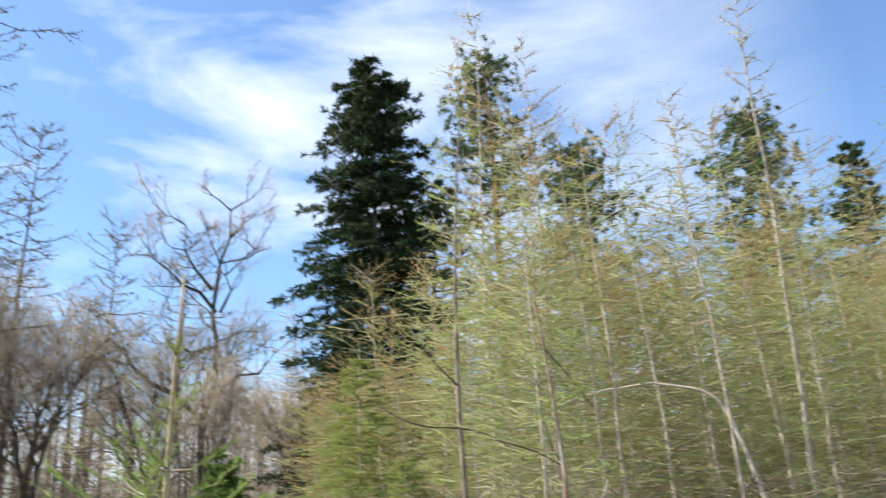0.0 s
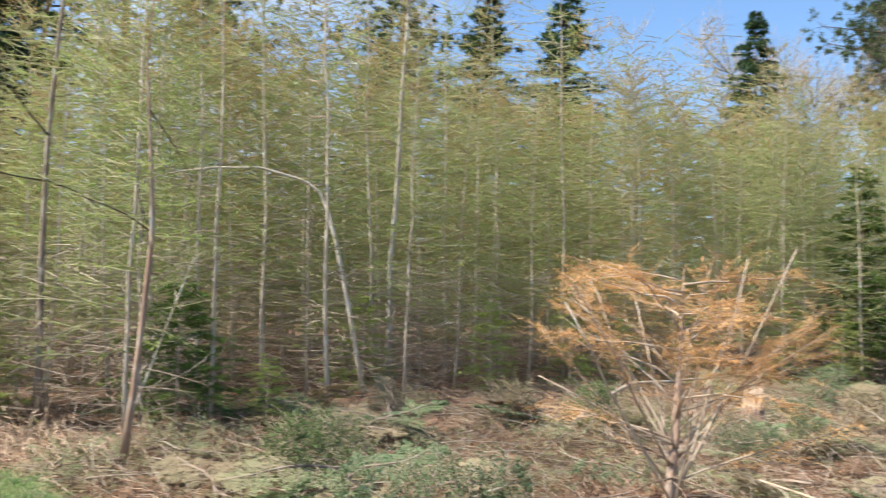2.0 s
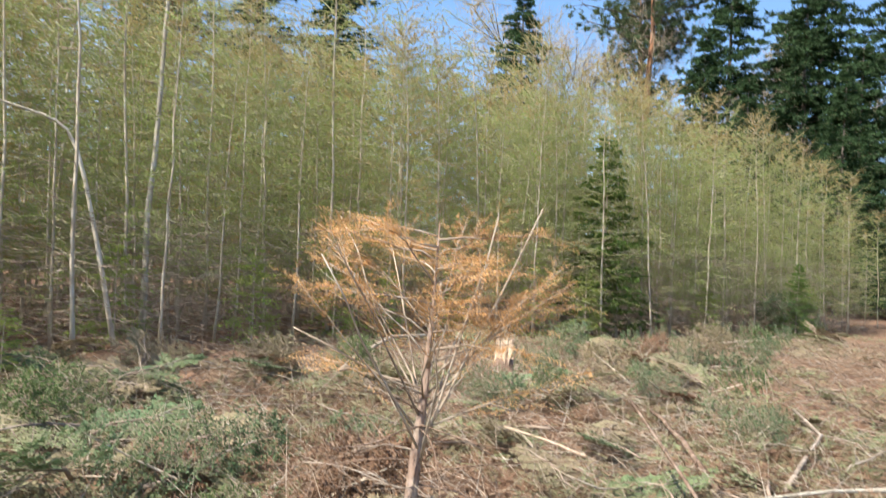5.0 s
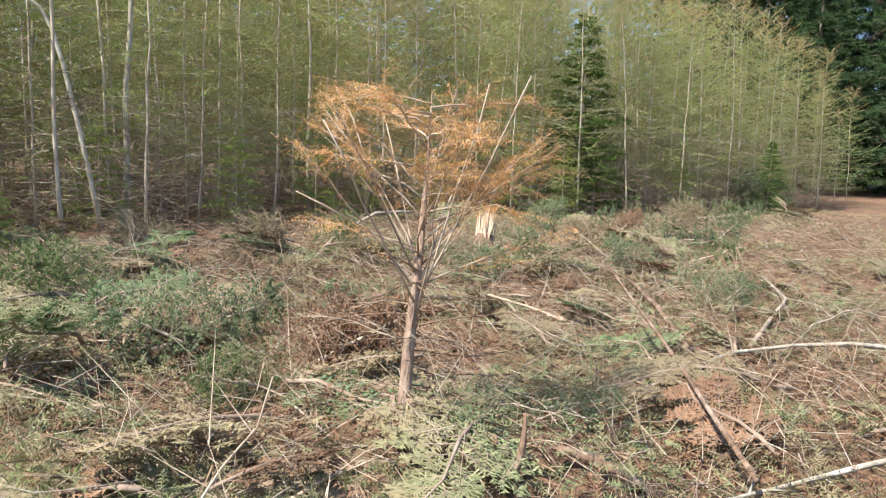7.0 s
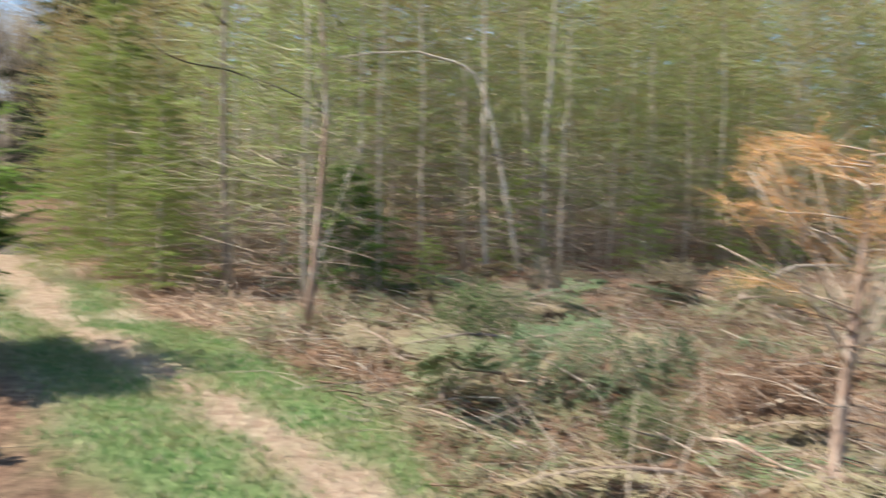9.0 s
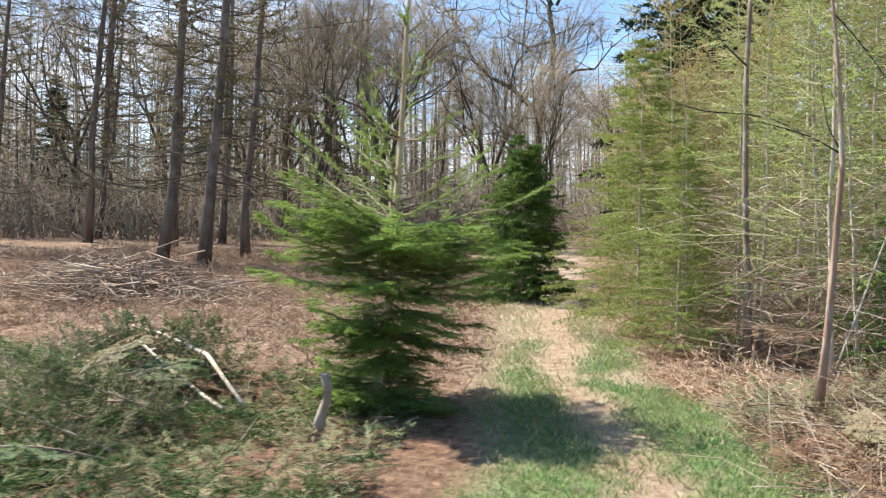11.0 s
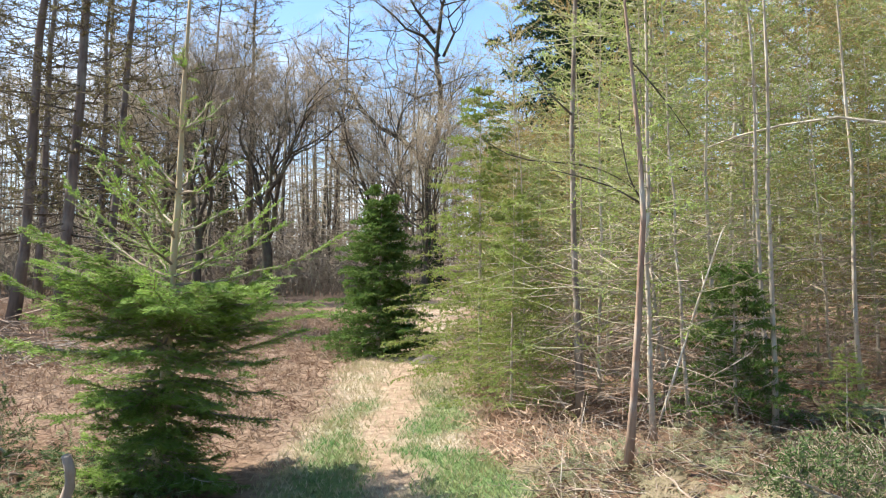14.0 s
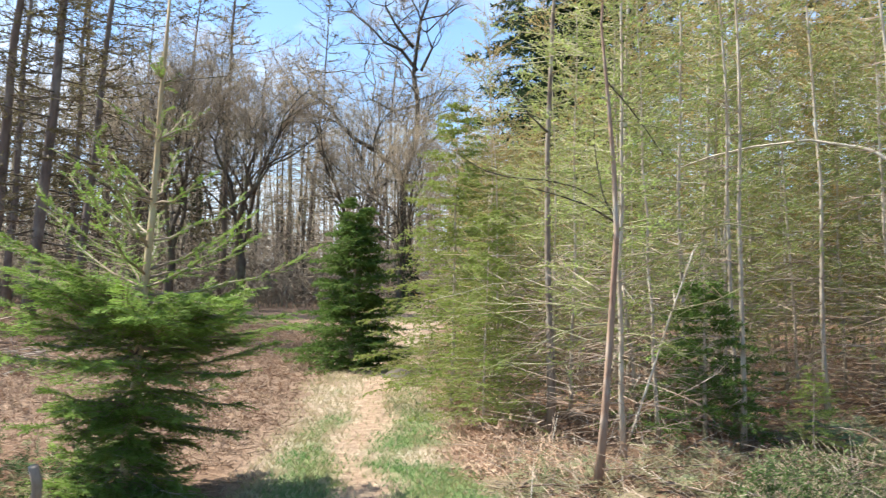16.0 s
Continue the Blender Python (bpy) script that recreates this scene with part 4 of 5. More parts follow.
def crooked_oak():
    """The gnarled oak at the bend of the track: crooked main limbs, laid out across the view, then twigs on them."""
    gen = np.random.default_rng(71)
    tree = thing("oak", "gnarled bare oak with crooked limbs against the sky", "tree")
    stem, fine = Shape(), Shape()

    def lay_out(pairs):
        q = np.array([(0.95 * a, 0.31 * a, b) for a, b in pairs])
        q[1:, :2] += gen.normal(size=(len(q) - 1, 2)) * 0.25
        return q

    limbs = [([(0, -0.3), (-0.05, 3), (0, 6), (0.4, 8.1), (0.6, 9.8), (0.5, 11.1), (0.3, 12.4), (0.7, 13.8), (1.1, 15), (1.0, 16.5)], 0.24, 0.05),
             ([(0.5, 11.3), (-0.4, 12.3), (-1.3, 12.6), (-1.9, 13.2), (-2.6, 14.2)], 0.13, 0.03),
             ([(0.3, 12.4), (-0.7, 13.5), (-1.2, 14.3), (-1.0, 15.6)], 0.11, 0.03),
             ([(0.7, 11.3), (1.3, 12.4), (1.5, 13.2), (1.9, 14.4)], 0.1, 0.03),
             ([(-0.1, 6.2), (-1.3, 7.3), (-2.4, 7.9), (-3.5, 8.8), (-3.7, 9.5), (-4.4, 10.0), (-4.6, 11.0)], 0.17, 0.04),
             ([(-3.5, 8.8), (-4.4, 8.9), (-5.2, 9.1), (-6.0, 9.6)], 0.09, 0.03),
             ([(0.5, 9.6), (-0.6, 9.3), (-1.3, 9.8), (-1.7, 10.6)], 0.1, 0.03),
             ([(0.1, 7), (1.5, 8.2), (2.6, 8.3), (3.6, 9.3)], 0.12, 0.03)]
    for pairs, r0, r1 in limbs:
        q = lay_out(pairs)
        stem.tube(q, np.linspace(r0 * 0.78, r1 * 0.8, len(q)), 7)
        for j in range(2 if r0 > 0.2 else 1, len(q)):
            for _ in range(2):
                w = gen.normal(size=3) * np.array([1, 1, 0.6]) + np.array([0, 0, 0.5])
                grow(stem, fine, q[j], w, gen.uniform(0.9, 1.7), r1 * 1.1, 2 if j > len(q) - 3 else 1, gen, 0.5, 2, 0.08)
    part("trunk", stem, M_oak_bark, tree, "", True)
    part("crown", fine, M_far_twig, tree, kind="stuff")
    return tree


put(crooked_oak(), -13.0, 40.2)
for n, (x, y, s) in enumerate(((-10.5, 33.0, 0.7), (-22.5, 33.0, 1.0), (-27, 36, 1.0), (-9.5, 45, 0.8), (-17, 44, 0.9), (-32, 30, 1.1), (-8.5, 36, 0.6),
                               (36.0, 33.8, 1.6), (46, 27.0, 1.3), (38, 38, 1.1), (46.5, 22, 1.0), (-25, 44, 1.0), (-6.5, 48, 0.9), (-34, 38, 1.2), (-38, 24, 1.1))):
    copy_thing((oak_c, oak_b)[n % 4 == 0], stand(x, y, 67 * n, (0, 0), s))

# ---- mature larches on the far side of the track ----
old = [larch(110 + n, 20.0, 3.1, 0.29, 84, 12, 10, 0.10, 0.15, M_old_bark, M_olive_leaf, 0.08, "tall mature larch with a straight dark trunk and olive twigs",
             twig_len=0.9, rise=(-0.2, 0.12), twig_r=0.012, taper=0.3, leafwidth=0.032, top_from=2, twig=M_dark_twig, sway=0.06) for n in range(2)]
OLD = [(-14.75, 18.35), (-16.3, 18.5), (-21.5, 24.8), (-15.9, 21.6), (-25.6, 24.75), (-27.5, 21.0), (-22.3, 28.5), (-28.5, 28), (-26, 33),
       (-31, 25), (-33, 33), (-20.2, 36), (-24.5, 39), (-30, 40), (-36, 28), (-29.5, 17.5), (-35, 20), (-37, 37), (-25.2, 17.2),
       (-40, 45), (-45, 38), (-34, 48), (-48, 30), (-27, 47), (-42, 52), (-22, 48), (-38, 42), (-44, 24), (-18.5, 51)]
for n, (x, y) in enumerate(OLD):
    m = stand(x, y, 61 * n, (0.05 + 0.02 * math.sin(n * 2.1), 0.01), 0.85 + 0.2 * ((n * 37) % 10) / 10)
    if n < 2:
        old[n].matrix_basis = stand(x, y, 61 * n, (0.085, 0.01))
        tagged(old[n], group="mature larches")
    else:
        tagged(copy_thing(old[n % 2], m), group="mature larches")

# ---- far wood all round ----
far, fart, low = Shape(), Shape(), Shape()
fgen = np.random.default_rng(12)
N = 1300
az = np.where(fgen.random(N) < 0.75, fgen.uniform(-1.3, 0.6, N), fgen.uniform(-math.pi, math.pi, N))
rr = 46 + 40 * fgen.random(N) ** 0.8
base = np.stack([rr * np.sin(az), rr * np.cos(az), np.full(N, 0.9)], 1)
top = base + np.stack([fgen.normal(size=N) * 0.5, fgen.normal(size=N) * 0.5, np.where((az < -0.1) & (az > -0.95), fgen.uniform(10, 15.5, N), fgen.uniform(6, 10, N))], 1)
far.spikes(base, top, fgen.uniform(0.06, 0.16, N))
reps = 30
ba = np.repeat(base, reps, 0) + (np.repeat(top, reps, 0) - np.repeat(base, reps, 0)) * (0.06 + 0.9 * fgen.random((N * reps, 1)))
way = fgen.normal(size=(N * reps, 3)) * np.array([1, 1, 0.35]) + np.array([0, 0, 0.35])
fart.spikes(ba, ba + way * 1.5, 0.022)
fart.spikes(ba + way * 0.7, ba + way * 0.7 + way[::-1] * np.array([1, 1, 0.6]), 0.017)
wood_far = tagged(thing("far_wood", "distant leafless wood around the clearing", "trees"), kind="stuff")
part("trunk_row", far, M_oak_bark, wood_far, kind="stuff")
part("crown", fart, M_far_twig, wood_far, kind="stuff")
# undergrowth between the trunks
N = 15000
az = np.where(fgen.random(N) < 0.8, fgen.uniform(-1.3, 0.3, N), fgen.uniform(-math.pi, math.pi, N))
rr = 38 + 36 * fgen.random(N)
ok = ~((np.abs(rr * np.sin(az) - TRACK_X + TRACK_SLOPE * rr * np.cos(az)) < 1.6) & (np.cos(az) > 0) & (rr < 52))
az, rr = az[ok], rr[ok]
base = np.stack([rr * np.sin(az), rr * np.cos(az), np.full(len(az), 0.7)], 1)
way = fgen.normal(size=base.shape) * np.array([0.35, 0.35, 0.2]) + np.array([0, 0, 1.0])
tip = base + way * fgen.uniform(0.8, 5.0, (len(az), 1)) * np.where(rr > 50, 1.5, 1.0)[:, None]
low.spikes(base, tip, 0.025)
for _ in range(4):
    t = fgen.uniform(0.15, 0.95, (len(base), 1))
    q = base + (tip - base) * t
    w = fgen.normal(size=base.shape) * np.array([0.7, 0.7, 0.45]) + np.array([0, 0, 0.25])
    e = q + w * fgen.uniform(0.4, 1.3, (len(base), 1))
    low.spikes(q, e, 0.024)
    low.spikes((q + e) / 2, (q + e) / 2 + (w[::-1] * 0.6 + w * 0.4) * 0.5, 0.018)
tagged(new("undergrowth", low.mesh("undergrowth", M_shade_twig)), "tangled leafless undergrowth in the far wood", "bushes", kind="stuff")
# a thick brown brushwood heap by the bracken
heap = Shape()
hp = np.array([-11.3, 12.0, 0.2]) + fgen.normal(size=(1500, 3)) * np.array([1.2, 0.8, 0.32])
hp[:, 2] = 0.25 + np.abs(hp[:, 2] - 0.2) * np.exp(-((hp[:, 0] + 11.3) / 1.6) ** 2)
hd = fgen.normal(size=hp.shape) * np.array([1, 1, 0.35])
heap.spikes(hp - hd * 0.3, hp + hd * 0.35, fgen.uniform(0.008, 0.02, len(hp)))
tagged(new("brushwood_heap", heap.mesh("brushwood_heap", M_dead_twig)), "dark brown heap of brushwood beside the bracken", "brushwood", kind="stuff")


# ---- dead orange tree in the clearing ----
def dead_tree():
    """An umbrella of pale limbs that rise from the bare stem; dry needles hang in flat lacy sprays on the outer half."""
    gen = np.random.default_rng(31)
    tree = thing("dead_conifer", "small dead conifer with dry orange needles and a bare lower stem", "tree")
    stem = Shape()
    pts = np.array([(0, 0, -0.05), (0.01, 0, 0.2), (0.02, 0, 0.45), (0.06, 0.02, 0.75), (0.09, 0.03, 1.0), (0.12, 0.05, 1.3), (0.13, 0.05, 1.55), (0.14, 0.06, 1.76)])
    stem.tube(pts, [0.040, 0.034, 0.031, 0.026, 0.02, 0.011, 0.006, 0.003], 9)
    for n in range(36):
        s = 0.40 + 0.56 * (n + gen.random()) / 36
        f = s * 7
        i = min(int(f), 6)
        start = pts[i] + (pts[i + 1] - pts[i]) * (f - i)
        z = start[2]
        wood, leaf = Shape(), Shape()
        out = gen.uniform(0.5, 0.82) if z < 1.15 else gen.uniform(0.22, 0.62)
        goal = min(1.82, gen.uniform(1.02, 1.72) + (0.12 if out < 0.5 else 0))
        goal = max(goal, z + 0.05)
        length = math.hypot(out, goal - z)
        br = limb(start, n * 2.4 + gen.normal() * 0.4, math.atan2(goal - z + 0.06 * length, out), length, -0.06, 6)
        br[1:] += gen.normal(size=(5, 3)) * 0.01
        wood.tube(br, np.linspace(0.0060, 0.0014, 6), 5)
        ta, tb = sub_twigs(br[1:], 15, 0.30, gen, 0.0, 0.75, 0.16)
        wood.spikes(ta, tb, 0.0017)
        level = np.array([0, 0, 1.0])
        keep = gen.random(len(ta)) < 0.88
        ta, tb = ta[keep], tb[keep]
        leaf.comb(ta, tb, level + gen.normal(size=ta.shape) * 0.6, 15, 0.024, 0.0065, gen)
        for q in (0.35, 0.6, 0.85):
            c = ta + (tb - ta) * q
            w = (tb - ta) * 0.45 + np.cross(tb - ta, level) * np.where(gen.random(len(ta)) < 0.5, 0.4, -0.4)[:, None] - np.array([0, 0, 0.02]) + gen.normal(size=ta.shape) * 0.02
            leaf.comb(c, c + w, level + gen.normal(size=ta.shape) * 0.6, 9, 0.022, 0.006, gen)
        leaf.needles(br[2:-1], br[3:], 16, 0.022, 0.006, 0.7, 0.05, gen)
        branch = part("branch", wood, M_thin_twig if n % 3 == 0 else M_grey_stick, tree, kind="stuff")
        part("foliage", leaf, M_orange_leaf, branch, "dry orange needles", kind="stuff")
    for n in range(9):
        z = gen.uniform(0.6, 1.0)
        limb_wood = Shape()
        out, goal = gen.uniform(0.3, 0.85), gen.uniform(1.15, 1.88)
        br = limb((0.02 + 0.07 * z, 0.0, z), n * 2.4 + 0.9, math.atan2(goal - z, out), math.hypot(out, goal - z), 0.0, 6)
        br[1:] += gen.normal(size=(5, 3)) * 0.008
        limb_wood.tube(br, np.linspace(0.0068, 0.003, 6), 6)
        ta, tb = sub_twigs(br[2:], 5, 0.2, gen, 0.05)
        limb_wood.spikes(ta, tb, 0.0016)
        part("branch", limb_wood, M_thin_twig, tree, "straight pale bare limb", kind="stuff")
    for n in range(15):
        z = gen.uniform(0.3, 0.95)
        dry = Shape()
        br = limb((0.02 + 0.05 * z, 0.0, z), n * 2.4, gen.uniform(-0.35, 0.45), gen.uniform(0.35, 0.95), gen.uniform(-0.3, 0.2), 6)
        br[1:] += np.cumsum(gen.normal(size=(5, 3)), 0) * 0.012
        dry.tube(br, np.linspace(0.005, 0.0014, 6), 5)
        ta, tb = sub_twigs(br, 9, 0.26, gen, 0.0)
        dry.spikes(ta, tb, 0.0018)
        part("branch", dry, M_thin_twig if n % 3 == 0 else M_red_bark, tree, "dry bare lower branch", kind="stuff")
    part("trunk", stem, M_dead_trunk, tree, "flaking red-brown stem", True)
    return tree


put(dead_tree(), 2.12, 2.86, 0, (0, 0), 1.0, 0.17)


def stump():
    gen = np.random.default_rng(33)
    st = thing("broken_stump", "splintered pale stump of a snapped tree", "stump")
    core = Shape()
    core.tube([(0, 0, -0.1), (0, 0, 0.12), (0.02, 0, 0.3)], [0.24, 0.17, 0.13], 12)
    for n in range(26):
        a = gen.uniform(0, 6.28)
        r = gen.uniform(0.02, 0.13)
        p = np.array([r * math.cos(a), r * math.sin(a), 0.1])
        h = gen.uniform(0.25, 0.75)
        q = p + np.array([gen.normal() * 0.06 + 0.10 * h, gen.normal() * 0.05, h])
        spl = Shape()
        spl.spikes(p[None], q[None], gen.uniform(0.02, 0.05))
        part("splinter", spl, M_wood, st)
    part("base", core, M_red_bark, st)
    return st


put(stump(), 8.4, 9.08)


# ---- felling waste ----
def cut_branch(seed, size, leaf, label):
    """A flat fir branch: side twigs and shoots spread in one drooping plane."""
    gen = np.random.default_rng(seed)
    ob = thing("cut_branch", label, "branch", "felling waste")
    wood, green = Shape(), Shape()
    sp = limb((0, 0, 0.04), 0, 0.15, size, -0.18, 7)
    sp[1:-1, 1] += gen.normal(size=5) * 0.02
    wood.tube(sp, np.linspace(0.011, 0.003, 7), 5)
    s = np.linspace(0.1, 0.97, 22)
    f = s * 6
    k = np.minimum(f.astype(int), 5)
    a = sp[k] + (sp[k + 1] - sp[k]) * (f - k)[:, None]
    d = sp[k + 1] - sp[k]
    d /= np.linalg.norm(d, axis=1)[:, None]
    side = np.cross(d, [0, 0, 1.0]) * np.where(np.arange(22) % 2, 1, -1)[:, None]
    way = d * 0.6 + side * 0.8 + gen.normal(size=(22, 3)) * 0.1 - np.array([0, 0, 0.12])
    b = a + way * (size * 0.5 * (1.08 - s) ** 0.75 * gen.uniform(0.6, 1.15, 22))[:, None]
    wood.spikes(a, b, 0.0035)
    green.comb(a, b, (0.1, 0, 1), 16, 0.033, 0.013, gen)
    for q in (0.25, 0.45, 0.65, 0.85):
        for sign in (1, -1):
            c = a + (b - a) * q
            w = way * 0.7 + np.cross(way, [0, 0, 1.0]) * sign * 0.65 + gen.normal(size=(22, 3)) * 0.1
            e = c + w * (np.linalg.norm(b - a, axis=1)[:, None] * 0.42 * (1.1 - q))
            wood.spikes(c, e, 0.0022)
            green.comb(c, e, (0, 0.1, 1), 9, 0.033, 0.013, gen)
    green.comb(sp[2:-1], sp[3:], (0, 0, 1), 16, 0.033, 0.013, gen)
    part("stem", wood, M_dead_twig, ob)
    part("foliage", green, leaf, ob, kind="stuff")
    return ob


cuts = [cut_branch(200, 0.8, M_cut_leaf, "cut fir branch with dull green needles lying on the ground"),
        cut_branch(201, 0.75, M_cut_blue, "cut fir branch with blue-green flat sprays lying on the ground"),
        cut_branch(202, 0.7, M_cut_dry, "cut fir branch with drying yellow-green needles"),
        cut_branch(203, 0.6, M_brown_dry, "cut branch with dry rust-coloured needles")]
lay = random.Random(11)


def in_waste(x, y):
    u = beside(x, y)
    if u > (1.2 if y > 5 else 0.75 + 0.3 * max(0.0, y - 3)):
        return y < (thicket_front(x) if x > -2.9 else 10) - 0.1
    return u < (-1.25 if y < 6.5 else -1.7) and y < 8.2 + 0.1 * x


def lying(x, y, up=0.02, tilt=14):
    return pose(x, y, ground_z(x, y) + up, lay.gauss(0, tilt), lay.gauss(0, tilt), lay.uniform(0, 360))


HEAPS = [(2.6, 9.2, 0.45, 1.0), (1.9, 6.3, 0.35, 0.9), (2.9, 10.8, 0.5, 0.8), (1.3, 5.0, 0.3, 1.0), (2.4, 3.6, 0.3, 0.8), (5.2, 8.8, 0.4, 1.0), (8.0, 6.0, 0.25, 1.5),
         (6.0, 5.0, 0.2, 1.4), (10.5, 8.0, 0.3, 1.6), (4.5, 2.5, 0.2, 1.5), (1.5, 2.5, 0.25, 1.0), (-5.2, 5.6, 0.3, 1.2), (-6.6, 6.4, 0.25, 1.2), (20.5, 11.2, 0.4, 1.2)]
# felled tree tops, lying in clumps
tops = [spruce(210, 1.3, 0.5, 0.04, 10, 5, 8, 13, 0.036, 0.011, M_cut_blue, "cut fir top lying in a clump of blue-green sprays", name="cut_treetop", twig_len=0.3, power=0.6, droop=-0.02, group="felling waste"),
        spruce(211, 1.2, 0.5, 0.04, 9, 5, 8, 13, 0.036, 0.011, M_cut_dry, "cut fir top with drying yellow-green sprays", name="cut_treetop", twig_len=0.3, power=0.6, group="felling waste"),
        spruce(212, 1.1, 0.45, 0.04, 10, 6, 9, 12, 0.036, 0.012, M_brown_dry, "cut treetop with dry rust-brown needles", name="cut_treetop", twig_len=0.3, power=0.6, group="felling waste"),
        spruce(213, 1.3, 0.5, 0.04, 10, 5, 8, 13, 0.036, 0.011, M_spruce_cut, "cut spruce top lying in a dark green clump", name="cut_treetop", twig_len=0.3, power=0.6, group="felling waste")]
CLUMPS = [(3, 1.75, 7.3, 0.62), (3, 2.15, 7.7, 0.55), (3, 2.6, 8.6, 0.5), (0, 1.8, 5.3, 0.75), (0, 2.05, 5.1, 0.7), (1, 4.7, 9.7, 0.9), (1, 4.3, 9.3, 0.7),
          (2, 2.6, 4.6, 0.9), (2, 2.9, 4.9, 0.8), (3, 2.0, 4.1, 0.6), (0, 3.6, 5.0, 0.7), (1, 3.5, 10.6, 0.8), (0, 2.45, 2.6, 0.4), (0, 2.9, 2.5, 0.35), (0, 22.4, 12.2, 1.6), (3, 21.6, 12.3, 1.5),
          (0, 8.2, 5.6, 0.8), (1, 9.5, 7.6, 0.9), (0, 11.8, 8.6, 0.9), (0, 7.0, 4.2, 0.7), (1, 13.5, 9.5, 1.0), (3, -5.6, 5.4, 0.8), (3, -4.8, 6.9, 0.7), (0, -6.4, 6.2, 0.8), (3, -5.0, 4.9, 0.7), (3, -6.2, 7.0, 0.8), (3, -4.2, 5.3, 0.6), (3, -7.3, 5.6, 0.9), (3, -3.9, 4.5, 0.6), (0, 6.5, 7.5, 0.8),
          (0, 9.0, 6.6, 0.7), (3, 10.5, 7.0, 0.7), (0, 12.2, 7.6, 0.8), (3, 7.6, 7.1, 0.6), (0, 14.2, 10.4, 0.9), (3, 16.0, 10.6, 1.0), (0, 9.0, 9.5, 0.8), (0, 11.0, 10.6, 0.9), (3, 6.2, 9.6, 0.8), (0, 17.5, 11.0, 0.9), (2, 12.8, 10.0, 0.7), (2, 7.0, 6.0, 0.5)]
begun = set()
for k, x, y, sc in CLUMPS:
    m = pose(x, y, ground_z(x, y) + 0.12 * sc, lay.uniform(58, 86), lay.uniform(-20, 20), lay.uniform(0, 360))
    if k in begun:
        copy_thing(tops[k], m @ Matrix.Scale(sc, 4))
    else:
        tops[k].matrix_basis = m
        begun.add(k)
placed = 0
first = [True] * 4
while placed < 230:
    if placed < 130:
        hx, hy, hz, hr = HEAPS[placed % len(HEAPS)]
        x, y = hx + lay.gauss(0, hr * 0.5), hy + lay.gauss(0, hr * 0.5)
        up = hz * max(0.1, 1 - math.hypot(x - hx, y - hy) / hr) * lay.uniform(0.2, 1.0)
        k = lay.choice((0, 1, 2, 2, 3, 2))
    else:
        x, y = lay.uniform(-8, 22), lay.uniform(0.2, 13)
        up = lay.uniform(0, 0.08)
        k = lay.choice((0, 0, 3, 2, 2, 2, 3)) if x > -1 else lay.choice((0, 1, 1, 3))
    if not in_waste(x, y) or math.hypot(x, y) < 1.6 or math.hypot(x - 1, y - 1) < 1.4 or math.hypot(x - 1.7, y - 2.3) < 0.75:
        if placed < 130:
            placed += 1
        continue
    m = lying(x, y, up)
    if first[k]:
        cuts[k].matrix_basis, first[k] = m, False
    else:
        copy_thing(cuts[k], m @ Matrix.Scale(lay.uniform(0.9, 1.6), 4))
    placed += 1


def stick(name, label, pts, r0, r1, material, stubs=4, seed=0, category="branch", group=""):
    gen = np.random.default_rng(seed)
    ob = thing(name, label, category, group)
    pts = np.asarray(pts, float)
    o = pts.mean(0)
    body, side = Shape(), Shape()
    t = np.linspace(0, 1, max(7, len(pts)))
    k = np.linspace(0, 1, len(pts))
    fine = np.stack([np.interp(t, k, pts[:, i]) for i in range(3)], 1) - o
    fine[1:-1] += gen.normal(size=(len(t) - 2, 3)) * r0 * 0.35
    body.tube(fine, np.linspace(r0, r1, len(t)) * (1 + 0.12 * gen.normal(size=len(t))), 8)
    if stubs:
        ta, tb = sub_twigs(fine, stubs, 0.25, gen, 0.1, 0.8)
        side.spikes(ta, tb, r1 * 0.6 + 0.002)
    part("stem", body, material, ob, "", True)
    if stubs:
        part("twig_growth", side, material, ob, kind="stuff")
    ob.location = o
    return ob


def z_at(x, y, up):
    return (x, y, ground_z(x, y) + up)


stick("fallen_pole", "long reddish pole propped across the felling waste", [(5.42, 4.27, 0.66), (4.3, 2.9, 0.42), (3.1, 1.45, 0.12)], 0.010, 0.016, M_red_bark, 5, 1)
stick("fallen_pole", "pale weathered birch pole lying across the waste", [z_at(2.75, 2.56, 0.08), z_at(3.95, 2.74, 0.14), z_at(5.3, 2.98, 0.16), z_at(6.24, 2.71, 0.2), z_at(6.7, 2.3, 0.2)], 0.010, 0.02, M_pale_bark, 6, 2)
stick("fallen_pole", "curved brown pole lying in the waste", [z_at(8.66, 4.67, 0.2), z_at(8.0, 4.0, 0.16), z_at(7.23, 3.69, 0.12), z_at(5.9, 3.15, 0.08)], 0.014, 0.022, M_grey_stick, 4, 12)
stick("fallen_pole", "straight brown pole lying in the waste", [z_at(7.41, 5.61, 0.16), z_at(6.6, 4.6, 0.14), z_at(5.71, 3.59, 0.08)], 0.02, 0.025, M_red_bark, 2, 13)
stick("fallen_pole", "pale crooked pole low in the waste", [z_at(2.5, 1.5, 0.06), z_at(2.95, 1.55, 0.12), z_at(3.38, 1.47, 0.12), z_at(4.2, 1.1, 0.14)], 0.010, 0.014, M_pale_bark, 4, 14)
stick("log", "short red-brown log lying below the dead conifer", [z_at(2.04, 2.76, 0.07), z_at(2.3, 2.69, 0.06), z_at(2.6, 2.62, 0.10)], 0.028, 0.02, M_red_bark, 0, 3, "log")
stick("log", "dark red-brown log half hidden in the waste", [z_at(2.4, 2.05, 0.05), z_at(2.52, 1.88, 0.07), z_at(2.75, 1.65, 0.05)], 0.026, 0.024, M_red_bark, 0, 4, "log")
